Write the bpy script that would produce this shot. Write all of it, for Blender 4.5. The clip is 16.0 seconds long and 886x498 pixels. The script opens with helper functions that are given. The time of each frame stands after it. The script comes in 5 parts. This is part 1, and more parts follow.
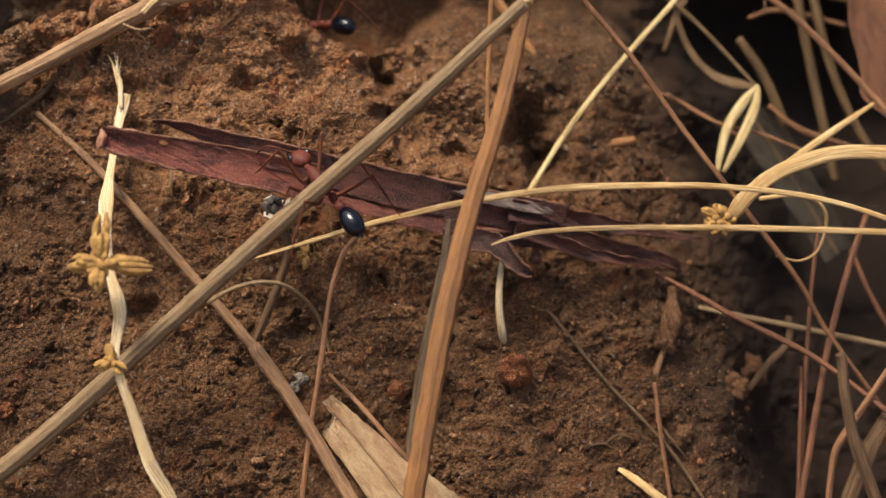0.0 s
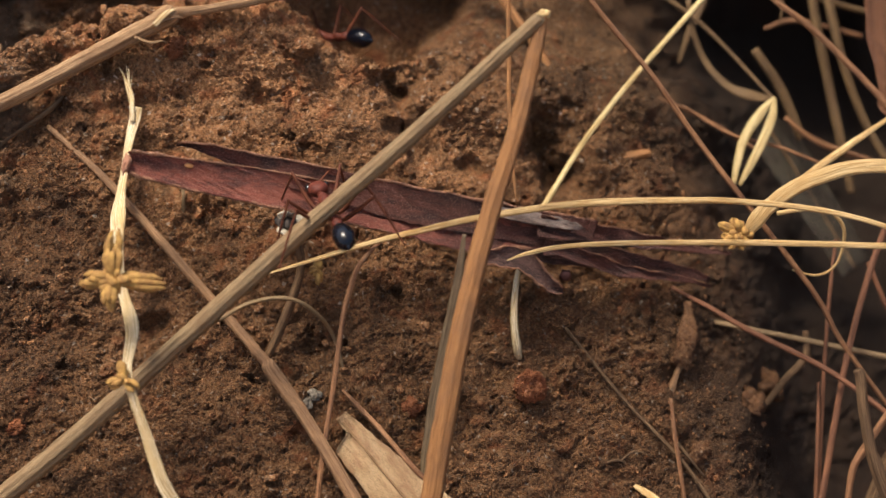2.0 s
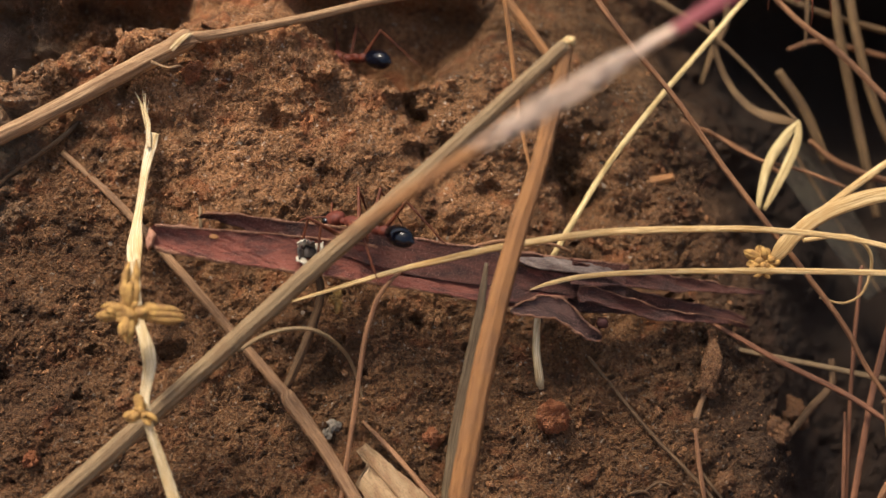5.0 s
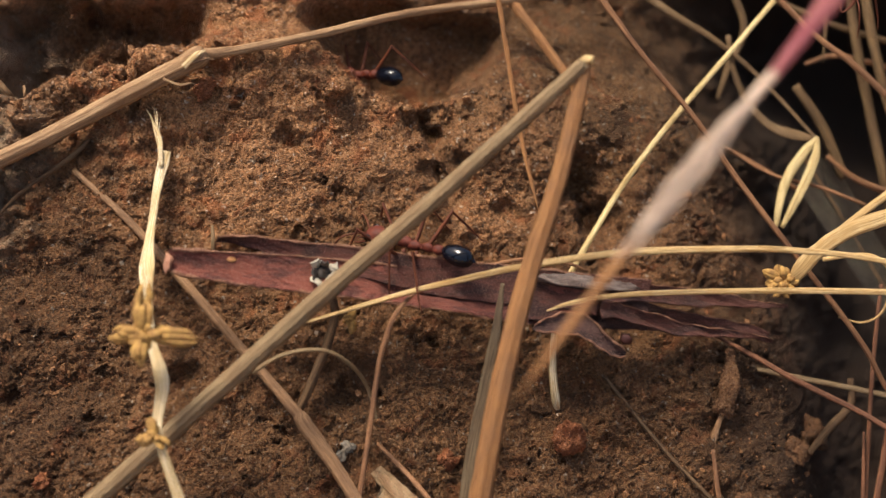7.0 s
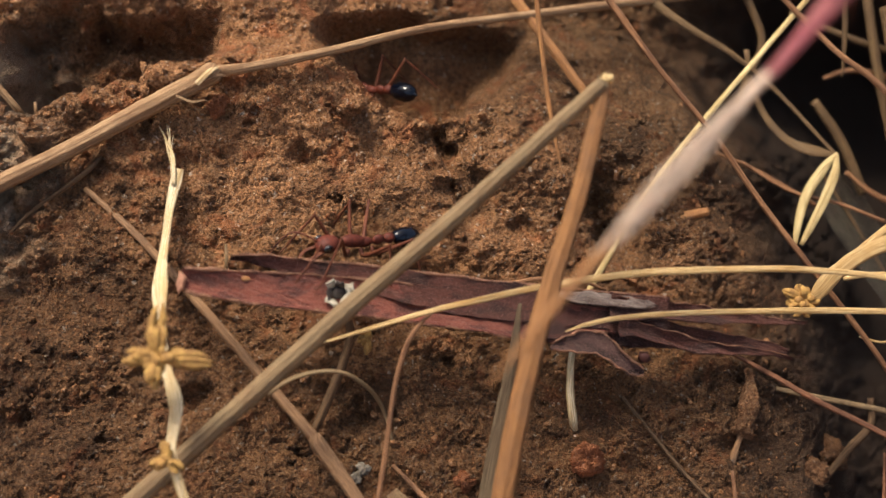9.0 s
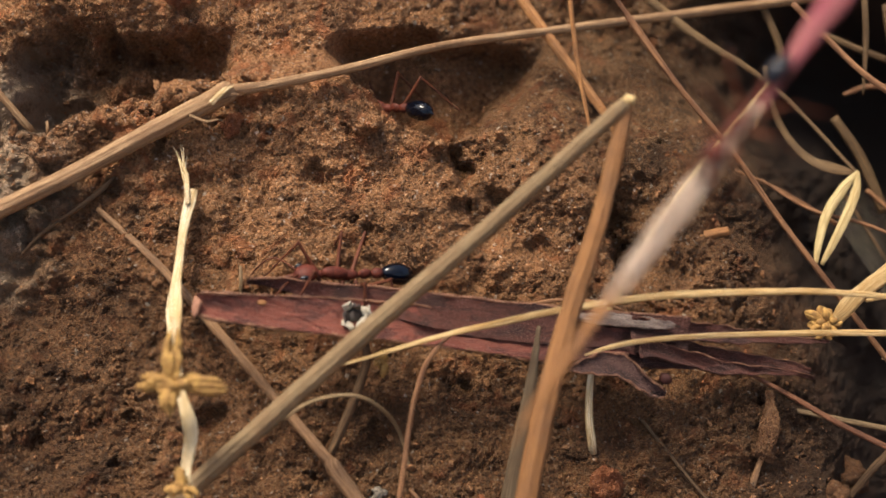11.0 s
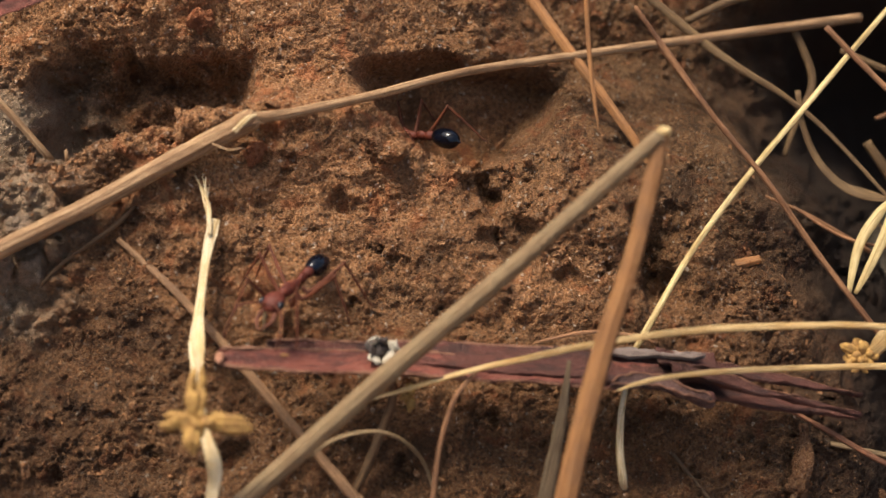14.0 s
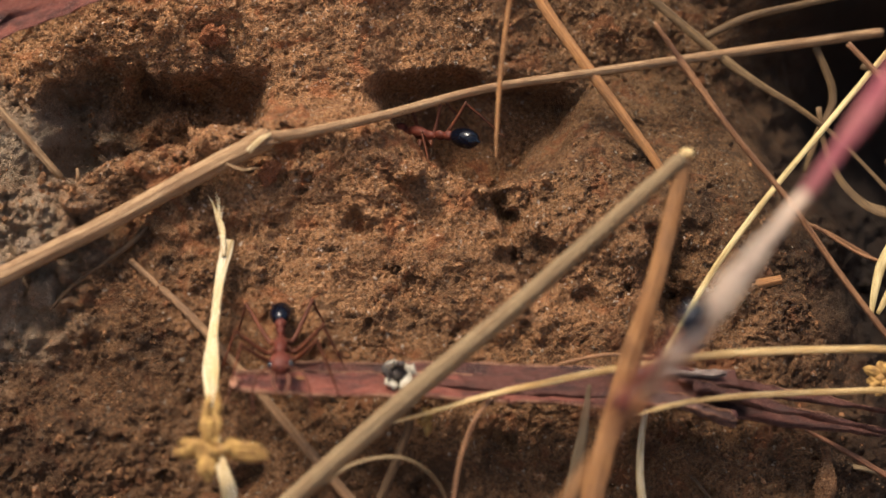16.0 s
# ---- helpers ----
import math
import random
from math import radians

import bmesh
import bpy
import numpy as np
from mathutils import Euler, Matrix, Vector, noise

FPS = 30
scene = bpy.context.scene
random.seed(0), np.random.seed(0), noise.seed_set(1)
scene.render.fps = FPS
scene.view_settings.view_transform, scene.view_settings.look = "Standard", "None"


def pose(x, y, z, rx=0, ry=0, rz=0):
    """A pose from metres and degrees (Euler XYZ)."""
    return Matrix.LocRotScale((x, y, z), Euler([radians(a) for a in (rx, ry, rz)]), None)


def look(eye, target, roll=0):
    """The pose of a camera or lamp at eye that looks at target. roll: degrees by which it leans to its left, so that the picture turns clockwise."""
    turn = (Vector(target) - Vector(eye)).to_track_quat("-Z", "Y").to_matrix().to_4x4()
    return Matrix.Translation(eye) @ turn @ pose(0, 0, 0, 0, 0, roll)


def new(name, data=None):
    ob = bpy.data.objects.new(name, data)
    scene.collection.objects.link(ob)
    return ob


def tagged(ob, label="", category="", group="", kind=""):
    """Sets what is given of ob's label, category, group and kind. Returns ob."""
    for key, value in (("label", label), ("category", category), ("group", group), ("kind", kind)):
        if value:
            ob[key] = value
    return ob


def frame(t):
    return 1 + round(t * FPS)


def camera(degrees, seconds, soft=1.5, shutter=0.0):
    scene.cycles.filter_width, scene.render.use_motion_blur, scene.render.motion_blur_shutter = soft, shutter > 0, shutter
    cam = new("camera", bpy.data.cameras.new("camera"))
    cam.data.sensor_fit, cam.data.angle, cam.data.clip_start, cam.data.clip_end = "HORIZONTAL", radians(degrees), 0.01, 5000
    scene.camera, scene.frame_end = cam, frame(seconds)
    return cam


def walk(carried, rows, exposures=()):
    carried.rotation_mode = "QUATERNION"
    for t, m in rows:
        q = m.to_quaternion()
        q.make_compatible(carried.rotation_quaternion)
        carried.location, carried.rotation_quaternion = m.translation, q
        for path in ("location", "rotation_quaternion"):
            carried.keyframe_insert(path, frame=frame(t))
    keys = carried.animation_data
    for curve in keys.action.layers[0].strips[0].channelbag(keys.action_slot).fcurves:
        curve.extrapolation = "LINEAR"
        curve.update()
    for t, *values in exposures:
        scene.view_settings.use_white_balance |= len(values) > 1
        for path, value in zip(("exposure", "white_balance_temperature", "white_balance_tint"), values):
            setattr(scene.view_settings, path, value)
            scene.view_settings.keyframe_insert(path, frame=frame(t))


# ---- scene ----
# Lengths on the soil face are in millimetres: a runs along it, b up it, c out from it.
MM = 0.001
FACE = pose(0, 0, 0.09, 50, 0, 0)
UP = Vector((0, 0.766, 0.643))


def at(a, b, c):
    return FACE @ Vector((a * MM, b * MM, c * MM))


# ---- camera ----
cam = camera(30.0, 16.0, shutter=0.4)
cam.data.dof.use_dof = True
cam.data.dof.focus_distance = 0.1785
cam.data.dof.aperture_fstop = 20.0
CAMERA_ROWS = [(0, 0.01, 0.27, 185.35), (0.5, -0.45, 0.70, 184.92), (1, -0.74, 1.23, 184.47), (1.5, -1.20, 1.62, 184.02), (2, -1.37, 2.13, 183.56),
    (2.5, -1.79, 2.87, 183.10), (3, -1.87, 3.46, 182.62), (3.5, -2.12, 3.94, 182.14), (4, -2.54, 4.45, 181.65), (6.5, -4.43, 7.17, 179.08),
    (7, -4.77, 7.77, 178.55), (7.5, -5.07, 8.26, 178.00), (8, -5.51, 8.84, 177.45), (8.5, -6.01, 9.49, 176.89), (9, -6.29, 9.99, 176.33),
    (11.5, -8.38, 13.05, 173.38), (12, -8.82, 13.65, 172.76), (12.5, -9.19, 14.16, 172.14), (13, -9.56, 14.73, 171.51), (13.5, -9.87, 15.32, 170.88),
    (14, -10.46, 15.87, 170.23), (14.5, -10.92, 16.44, 169.58), (15, -11.29, 17.02, 168.92), (15.5, -11.72, 17.62, 168.26), (16, -12.04, 18.19, 167.58)]


def turned(t):
    return (-0.0761 - 0.0331 * t, 0.0006 + 0.036 * t, 0.0241 + 0.0093 * t)


walk(cam, [(t, FACE @ pose(a * MM, b * MM, c * MM, *turned(t))) for t, a, b, c in CAMERA_ROWS],
     exposures=[(0.0, 0.98, 6720, 10), (16.0, 1.03, 6720, 9)])

# ---- light: bright overcast with a weak hazy sun ----
SUN_HIGH, SUN_ROUND = radians(71), radians(-68)
world = bpy.data.worlds.new("overcast_sky")
scene.world = world
world.use_nodes = True
sky_nodes = world.node_tree.nodes
sky = sky_nodes.new("ShaderNodeTexSky")
sky.sky_type = "NISHITA"
sky.sun_disc = False
sky.sun_elevation, sky.sun_rotation = SUN_HIGH, SUN_ROUND
sky.air_density, sky.dust_density = 1.0, 5.0
sky_nodes["Background"].inputs[1].default_value = 0.11
world.node_tree.links.new(sky.outputs[0], sky_nodes["Background"].inputs[0])
sun = new("sun", bpy.data.lights.new("sun", "SUN"))
sun.data.energy, sun.data.angle, sun.data.color = 2.5, radians(18), (1.0, 0.91, 0.79)
sun.matrix_world = look((-0.15, 0.09, 0.56), (0.0, 0.03, 0.09))


# ---- materials ----
class Nodes:
    """A small helper for node materials."""

    def __init__(self, name, rough=0.7, coords="Object"):
        self.mat = bpy.data.materials.new(name)
        self.mat.use_nodes = True
        self.tree = self.mat.node_tree
        self.bsdf = self.tree.nodes["Principled BSDF"]
        self.bsdf.inputs["Roughness"].default_value = rough
        self.coords = self.add("ShaderNodeTexCoord").outputs[coords]

    def add(self, kind, **sockets):
        node = self.tree.nodes.new(kind)
        for key, value in sockets.items():
            self.put(node.inputs[key.replace("_", " ")], value)
        return node

    def put(self, socket, value):
        if isinstance(value, bpy.types.NodeSocket):
            self.tree.links.new(value, socket)
        else:
            socket.default_value = value

    def noise(self, scale, detail=4, rough=0.6, stretch=None, distort=0.0):
        vector = self.coords
        if stretch:
            vector = self.add("ShaderNodeMapping", Vector=vector, Scale=stretch).outputs[0]
        return self.add("ShaderNodeTexNoise", Vector=vector, Scale=scale, Detail=detail, Roughness=rough,
                        Distortion=distort).outputs[0]

    def ramp(self, fac, *stops):
        node = self.add("ShaderNodeValToRGB", Fac=fac)
        els = node.color_ramp.elements
        while len(els) < len(stops):
            els.new(0.5)
        for el, (place, col) in zip(els, stops):
            el.position = place
            el.color = (*col, 1) if isinstance(col, tuple) else (col, col, col, 1)
        return node.outputs[0]

    def mix(self, fac, one, two, blend="MIX"):
        node = self.add("ShaderNodeMix")
        node.data_type, node.blend_type = "RGBA", blend
        self.put(node.inputs[0], fac)
        for socket, value in ((node.inputs[6], one), (node.inputs[7], two)):
            self.put(socket, (*value, 1) if isinstance(value, tuple) else value)
        return node.outputs[2]

    def math(self, how, one, two):
        node = self.add("ShaderNodeMath")
        node.operation = how
        self.put(node.inputs[0], one)
        self.put(node.inputs[1], two)
        return node.outputs[0]

    def bump(self, height, depth, strength=1.0, below=None):
        node = self.add("ShaderNodeBump", Height=height, Strength=strength, Distance=depth)
        if below is not None:
            self.put(node.inputs["Normal"], below)
        return node.outputs[0]

    def done(self, colour, normal=None, rough=None):
        self.put(self.bsdf.inputs["Base Color"], (*colour, 1) if isinstance(colour, tuple) else colour)
        if normal is not None:
            self.put(self.bsdf.inputs["Normal"], normal)
        if rough is not None:
            self.put(self.bsdf.inputs["Roughness"], rough)
        return self.mat


def soil_material(name, bank, tint=None, far=False):
    """Compact clayey soil: crumb-sized patches of orange and brown, fine sand, sparse quartz, damp crust low down."""
    n = Nodes(name, 0.92)
    n.bsdf.inputs["Specular IOR Level"].default_value = 0.25
    shift = n.add("ShaderNodeTexNoise", Vector=n.coords, Scale=900, Detail=5).outputs["Color"]
    bent = n.add("ShaderNodeVectorMath", Vector=shift)
    bent.operation = "SCALE"
    bent.inputs["Scale"].default_value = 0.0013
    moved = n.add("ShaderNodeVectorMath", Vector=n.coords)
    n.put(moved.inputs[1], bent.outputs[0])
    grains = []
    for scale in (520, 1700, 3600, 6500):
        cell = n.add("ShaderNodeTexVoronoi", Vector=moved.outputs[0], Scale=scale)
        tone = n.add("ShaderNodeSeparateColor", Color=cell.outputs["Color"]).outputs[0]
        grains.append((cell.outputs["Distance"], tone))
    patch = n.noise(70, 7, 0.66, distort=0.8)
    clot = n.noise(240, 8, 0.68, distort=0.5)
    sand = n.noise(2100, 6, 0.85)
    body = n.ramp(patch, (0.32, (0.30, 0.14, 0.062)), (0.50, (0.52, 0.245, 0.105)), (0.66, (0.70, 0.37, 0.175)))
    palette = ((0.0, (0.10, 0.044, 0.021)), (0.2, (0.27, 0.115, 0.046)), (0.6, (0.56, 0.245, 0.095)), (0.88, (0.78, 0.39, 0.175)), (0.99, (0.85, 0.60, 0.38)))
    body = n.mix(0.18, body, n.ramp(grains[0][1], *palette))
    body = n.mix(0.32, body, n.ramp(grains[1][1], *palette))
    body = n.mix(0.45, body, n.ramp(grains[2][1], *palette))
    body = n.mix(0.40, body, n.ramp(grains[3][1], *palette))
    body = n.mix(n.ramp(sand, (0.41, 0.85), (0.49, 0.0)), body, (0.11, 0.06, 0.034))
    body = n.mix(n.ramp(sand, (0.53, 0.0), (0.61, 0.55)), body, (0.72, 0.40, 0.20))
    body = n.mix(n.ramp(clot, (0.37, 0.7), (0.47, 0.0)), body, (0.15, 0.075, 0.038))
    body = n.mix(n.ramp(n.noise(210, 4, 0.62, distort=1.2), (0.56, 0.0), (0.66, 0.55)), body, (0.50, 0.16, 0.06))
    body = n.mix(n.ramp(grains[2][1], (0.984, 0.0), (0.99, 0.8)), body, (0.80, 0.62, 0.46))
    body = n.mix(n.ramp(n.noise(2.2, 6, 0.7), (0.40, 0.45), (0.60, 0.0)), body, (0.20, 0.105, 0.055)) if far else body
    if tint:
        body = n.mix(0.65, body, tint)
    if bank:
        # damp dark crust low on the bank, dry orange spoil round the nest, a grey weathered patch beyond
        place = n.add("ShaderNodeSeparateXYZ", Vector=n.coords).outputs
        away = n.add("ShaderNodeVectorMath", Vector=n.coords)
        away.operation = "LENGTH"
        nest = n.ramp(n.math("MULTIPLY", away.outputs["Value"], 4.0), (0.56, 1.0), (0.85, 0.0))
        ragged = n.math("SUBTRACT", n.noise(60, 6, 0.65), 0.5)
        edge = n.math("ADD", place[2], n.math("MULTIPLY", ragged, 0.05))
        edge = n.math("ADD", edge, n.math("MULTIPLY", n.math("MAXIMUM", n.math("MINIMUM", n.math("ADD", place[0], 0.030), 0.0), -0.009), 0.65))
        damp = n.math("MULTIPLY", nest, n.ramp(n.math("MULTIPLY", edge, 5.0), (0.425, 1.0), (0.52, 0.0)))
        # shade over the right of the bank, painted into the soil colour
        painted_shade = n.ramp(n.math("MULTIPLY", n.math("ADD", place[0], n.math("MULTIPLY", n.noise(45, 4, 0.6), 0.02)), 10.0), (0.28, 0.0), (0.46, 1.0))
        painted_shade = n.math("MULTIPLY", nest, painted_shade)
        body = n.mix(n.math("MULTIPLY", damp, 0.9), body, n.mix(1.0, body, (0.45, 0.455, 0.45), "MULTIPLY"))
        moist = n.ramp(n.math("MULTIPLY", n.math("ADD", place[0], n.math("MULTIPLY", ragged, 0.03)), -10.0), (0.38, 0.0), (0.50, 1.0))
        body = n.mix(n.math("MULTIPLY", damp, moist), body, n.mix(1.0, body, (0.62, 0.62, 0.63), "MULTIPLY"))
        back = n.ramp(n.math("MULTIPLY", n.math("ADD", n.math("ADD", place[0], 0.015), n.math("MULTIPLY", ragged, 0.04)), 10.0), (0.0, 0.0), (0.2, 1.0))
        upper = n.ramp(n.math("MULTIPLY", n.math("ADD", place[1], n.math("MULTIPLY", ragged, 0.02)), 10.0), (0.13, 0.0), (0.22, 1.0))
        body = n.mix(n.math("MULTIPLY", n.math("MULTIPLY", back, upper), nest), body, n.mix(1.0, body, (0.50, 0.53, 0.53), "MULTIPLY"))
        body = n.mix(n.math("MULTIPLY", painted_shade, 0.9), body, (0.034, 0.022, 0.015))
        left = n.ramp(n.math("MULTIPLY", n.math("ADD", place[0], n.math("MULTIPLY", ragged, 0.03)), -10.0), (0.50, 0.0), (0.56, 1.0))
        left = n.math("MULTIPLY", nest, left)
        high = n.ramp(n.math("MULTIPLY", n.math("ADD", place[2], n.math("MULTIPLY", ragged, 0.02)), 5.0), (0.465, 0.0), (0.485, 1.0), (0.53, 1.0), (0.555, 0.0))
        body = n.mix(n.math("MULTIPLY", n.math("MULTIPLY", left, high), n.ramp(clot, (0.35, 0.1), (0.55, 0.75))), body, (0.50, 0.37, 0.245))
    height = n.bump(n.noise(520, 10, 0.7, distort=0.6), 0.0015, 1.0)
    height = n.bump(sand, 0.0012, 1.0, height)
    for (far, tone), depth in zip(grains, (0.0003, 0.00036, 0.00032, 0.00018)):
        height = n.bump(n.math("MULTIPLY", n.math("SUBTRACT", 1.0, far), n.math("ADD", 0.3, tone)), depth, 1.0, height)
    return n.done(body, height)


def straw_material(name, pale, dark, spots, rough=0.55):
    n = Nodes(name, rough, "UV")
    n.bsdf.inputs["Specular IOR Level"].default_value = 0.28 if rough < 0.7 else 0.12
    fibre = n.noise(1.0, 6, 0.74, (8.5, 0.13, 1.0))
    fine = n.noise(1.0, 5, 0.8, (14.0, 1.6, 1.0))
    blotch = n.noise(1.0, 4, 0.6, (0.5, 0.22, 1.0))
    body = n.ramp(fibre, (0.40, tuple(0.55 * q for q in dark)), (0.46, dark), (0.57, pale))
    body = n.mix(n.ramp(fine, (0.58, 0.0), (0.72, 0.5)), body, tuple(min(0.85, 1.25 * p) for p in pale))
    body = n.mix(n.ramp(blotch, (0.38, 0.6), (0.58, 0.0)), body, spots)
    body = n.mix(n.ramp(n.noise(1.6, 3, 0.6), (0.68, 0.0), (0.74, 0.7)), body, tuple(0.4 * v for v in spots))
    one = n.bump(fibre, 0.00016, 0.9, n.bump(fine, 0.00006, 0.8))
    return n.done(body, one)


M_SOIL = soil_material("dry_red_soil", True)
M_CRUMB = soil_material("soil_crumbs", None)
M_RED_SOIL = soil_material("red_soil_clod", None, (0.40, 0.12, 0.05))
M_GREY_SOIL = soil_material("grey_soil_clod", None, (0.38, 0.30, 0.215))
M_DARK_SOIL = soil_material("brown_soil_clod", None, (0.12, 0.06, 0.032))
M_GREY_STRAW = straw_material("weathered_straw", (0.30, 0.205, 0.105), (0.195, 0.128, 0.064), (0.18, 0.105, 0.05))
M_GREY_BLADE = straw_material("grey_brown_blade", (0.19, 0.135, 0.075), (0.12, 0.08, 0.043), (0.10, 0.06, 0.032))
M_TAN_STRAW = straw_material("tan_straw", (0.47, 0.30, 0.155), (0.24, 0.13, 0.06), (0.20, 0.105, 0.048))
M_YELLOW_STRAW = straw_material("golden_straw", (0.73, 0.54, 0.27), (0.45, 0.27, 0.095), (0.44, 0.25, 0.08), 0.45)
M_PALE_STRAW = straw_material("bleached_straw", (0.80, 0.69, 0.47), (0.46, 0.31, 0.14), (0.55, 0.37, 0.15), 0.5)
# straw for the far tangle, its shade put into a darker colour
M_SHADED_STRAW = straw_material("shaded_straw", (0.19, 0.115, 0.048), (0.105, 0.06, 0.026), (0.08, 0.044, 0.021))
M_BROWN_STICK = straw_material("brown_stick", (0.36, 0.205, 0.10), (0.21, 0.11, 0.05), (0.15, 0.08, 0.042))
M_GREEN_STRAW = straw_material("pale_green_straw", (0.70, 0.56, 0.28), (0.44, 0.31, 0.12), (0.32, 0.21, 0.075), 0.45)
M_ORANGE_STRAW = straw_material("orange_straw", (0.46, 0.225, 0.08), (0.29, 0.12, 0.042), (0.18, 0.092, 0.042), 0.5)
M_CULM = straw_material("orange_brown_culm", (0.36, 0.172, 0.062), (0.27, 0.12, 0.042), (0.19, 0.095, 0.045), 0.5)
M_RED_STRAW = straw_material("red_brown_straw", (0.37, 0.185, 0.085), (0.19, 0.085, 0.037), (0.12, 0.055, 0.03), 0.5)
M_RUST = straw_material("rust_red_stem", (0.25, 0.105, 0.05), (0.13, 0.052, 0.026), (0.09, 0.04, 0.022), 0.6)
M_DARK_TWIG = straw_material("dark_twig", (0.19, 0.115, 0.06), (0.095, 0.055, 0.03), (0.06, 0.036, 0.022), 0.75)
M_PINK = straw_material("pink_blade", (0.43, 0.115, 0.135), (0.29, 0.062, 0.08), (0.36, 0.14, 0.12), 0.5)
M_PLUME = straw_material("pale_plume", (0.84, 0.69, 0.53), (0.66, 0.49, 0.36), (0.68, 0.46, 0.33), 0.6)


def bark_material(name, pale, dark, stain, scorch=0.0):
    """Fibrous sheet with dark blotches and pale flecks; scorch darkens it past mid-length (UVs in mm)."""
    n = Nodes(name, 0.62, "UV")
    n.bsdf.inputs["Specular IOR Level"].default_value = 0.27
    fibre = n.noise(1.0, 7, 0.74, (0.30, 3.6, 1.0), 0.15)
    blotch = n.noise(1.0, 6, 0.7, (0.2, 0.6, 1.0), 0.4)
    fleck = n.noise(6.0, 6, 0.85, (0.8, 1.2, 1.0))
    body = n.ramp(fibre, (0.28, dark), (0.72, pale))
    body = n.mix(n.ramp(blotch, (0.42, 0.9), (0.55, 0.0)), body, stain)
    if scorch:
        run = n.math("ADD", n.add("ShaderNodeSeparateXYZ", Vector=n.coords).outputs[0], n.math("MULTIPLY", blotch, 26.0))
        body = n.mix(n.ramp(n.math("MULTIPLY", run, 0.01), (0.36, 0.0), (0.47, scorch)), body, stain)
    body = n.mix(n.ramp(fleck, (0.54, 0.0), (0.62, 0.75)), body, (0.55, 0.32, 0.24))
    body = n.mix(n.ramp(fleck, (0.36, 0.85), (0.46, 0.0)), body, (0.03, 0.017, 0.016))
    one = n.bump(fibre, 0.0004, 1.0)
    return n.done(body, n.bump(fleck, 0.0003, 1.0, one))


M_BARK = bark_material("red_bark", (0.44, 0.135, 0.088), (0.23, 0.066, 0.045), (0.10, 0.034, 0.028), 0.25)
M_BARK_DARK = bark_material("dark_bark", (0.25, 0.082, 0.055), (0.115, 0.038, 0.027), (0.045, 0.02, 0.017), 0.4)
M_BARK_FLAP = bark_material("mauve_bark_flap", (0.23, 0.125, 0.10), (0.10, 0.05, 0.042), (0.05, 0.027, 0.024))
M_BARK_EDGE = bark_material("bark_edge", (0.56, 0.29, 0.17), (0.33, 0.145, 0.08), (0.22, 0.10, 0.06))
M_BARK_GREY = bark_material("grey_bark", (0.42, 0.34, 0.29), (0.22, 0.16, 0.13), (0.13, 0.085, 0.07))
M_LEAF = bark_material("buff_leaf", (0.80, 0.56, 0.31), (0.64, 0.43, 0.22), (0.52, 0.30, 0.15))
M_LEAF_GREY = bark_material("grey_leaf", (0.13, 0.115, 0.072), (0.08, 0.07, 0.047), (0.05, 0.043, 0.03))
M_LEAF_RED = bark_material("brown_red_leaf", (0.27, 0.115, 0.05), (0.22, 0.09, 0.04), (0.16, 0.064, 0.03))


def shell_material(name, pale, dark, rough, coat=0.0, scale=900):
    n = Nodes(name, rough)
    n.bsdf.inputs["Coat Weight"].default_value = coat
    n.bsdf.inputs["Coat Roughness"].default_value = 0.12
    skin = n.noise(scale, 4, 0.6)
    return n.done(n.ramp(skin, (0.35, dark), (0.65, pale)), n.bump(n.noise(scale * 3, 3, 0.6), 0.00004, 0.5))


M_ANT = shell_material("ant_red_shell", (0.125, 0.028, 0.015), (0.06, 0.014, 0.009), 0.6, 0.0, 2500)
M_ANT_LEG = shell_material("ant_leg_shell", (0.125, 0.036, 0.015), (0.06, 0.018, 0.009), 0.6, 0.0)
M_GASTER = shell_material("ant_blue_black_shell", (0.0025, 0.004, 0.009), (0.0015, 0.002, 0.004), 0.07, 0.0)
M_GASTER.node_tree.nodes["Principled BSDF"].inputs["Specular IOR Level"].default_value = 0.35
for shell in (M_ANT, M_ANT_LEG):
    shell.node_tree.nodes["Principled BSDF"].inputs["Specular IOR Level"].default_value = 0.22
M_EYE = shell_material("ant_eye", (0.006, 0.006, 0.008), (0.004, 0.004, 0.004), 0.2, 0.3)
M_WHITE_TUFT = shell_material("white_tuft", (0.47, 0.42, 0.32), (0.22, 0.185, 0.135), 0.8)
M_DARK_TUFT = shell_material("dark_tuft", (0.07, 0.05, 0.04), (0.025, 0.02, 0.016), 0.8)
M_FLORET = shell_material("yellow_floret", (0.41, 0.235, 0.06), (0.21, 0.105, 0.03), 0.85, 0, 1400)
M_FOLD = shell_material("pale_fold", (0.62, 0.45, 0.20), (0.36, 0.23, 0.09), 0.7, 0, 1600)
M_PEBBLE_GREY = shell_material("grey_pebble", (0.25, 0.205, 0.15), (0.11, 0.09, 0.065), 0.9, 0, 1500)


# ---- making meshes ----
def mesh_object(name, verts, faces, material, parent=None, label="", uvs=None, smooth=True):
    me = bpy.data.meshes.new(name)
    me.from_pydata([tuple(v) for v in verts], [], [tuple(f) for f in faces])
    if uvs is not None:
        layer = me.uv_layers.new(name="UVMap")
        where = np.asarray(uvs, dtype=np.float32)
        index = np.empty(len(me.loops), dtype=np.int32)
        me.loops.foreach_get("vertex_index", index)
        layer.data.foreach_set("uv", where[index].ravel())
    if smooth:
        me.polygons.foreach_set("use_smooth", [True] * len(me.polygons))
    me.materials.append(material)
    ob = new(name, me)
    if parent is not None:
        ob.parent = parent
    if label:
        ob["label"] = label
    return ob


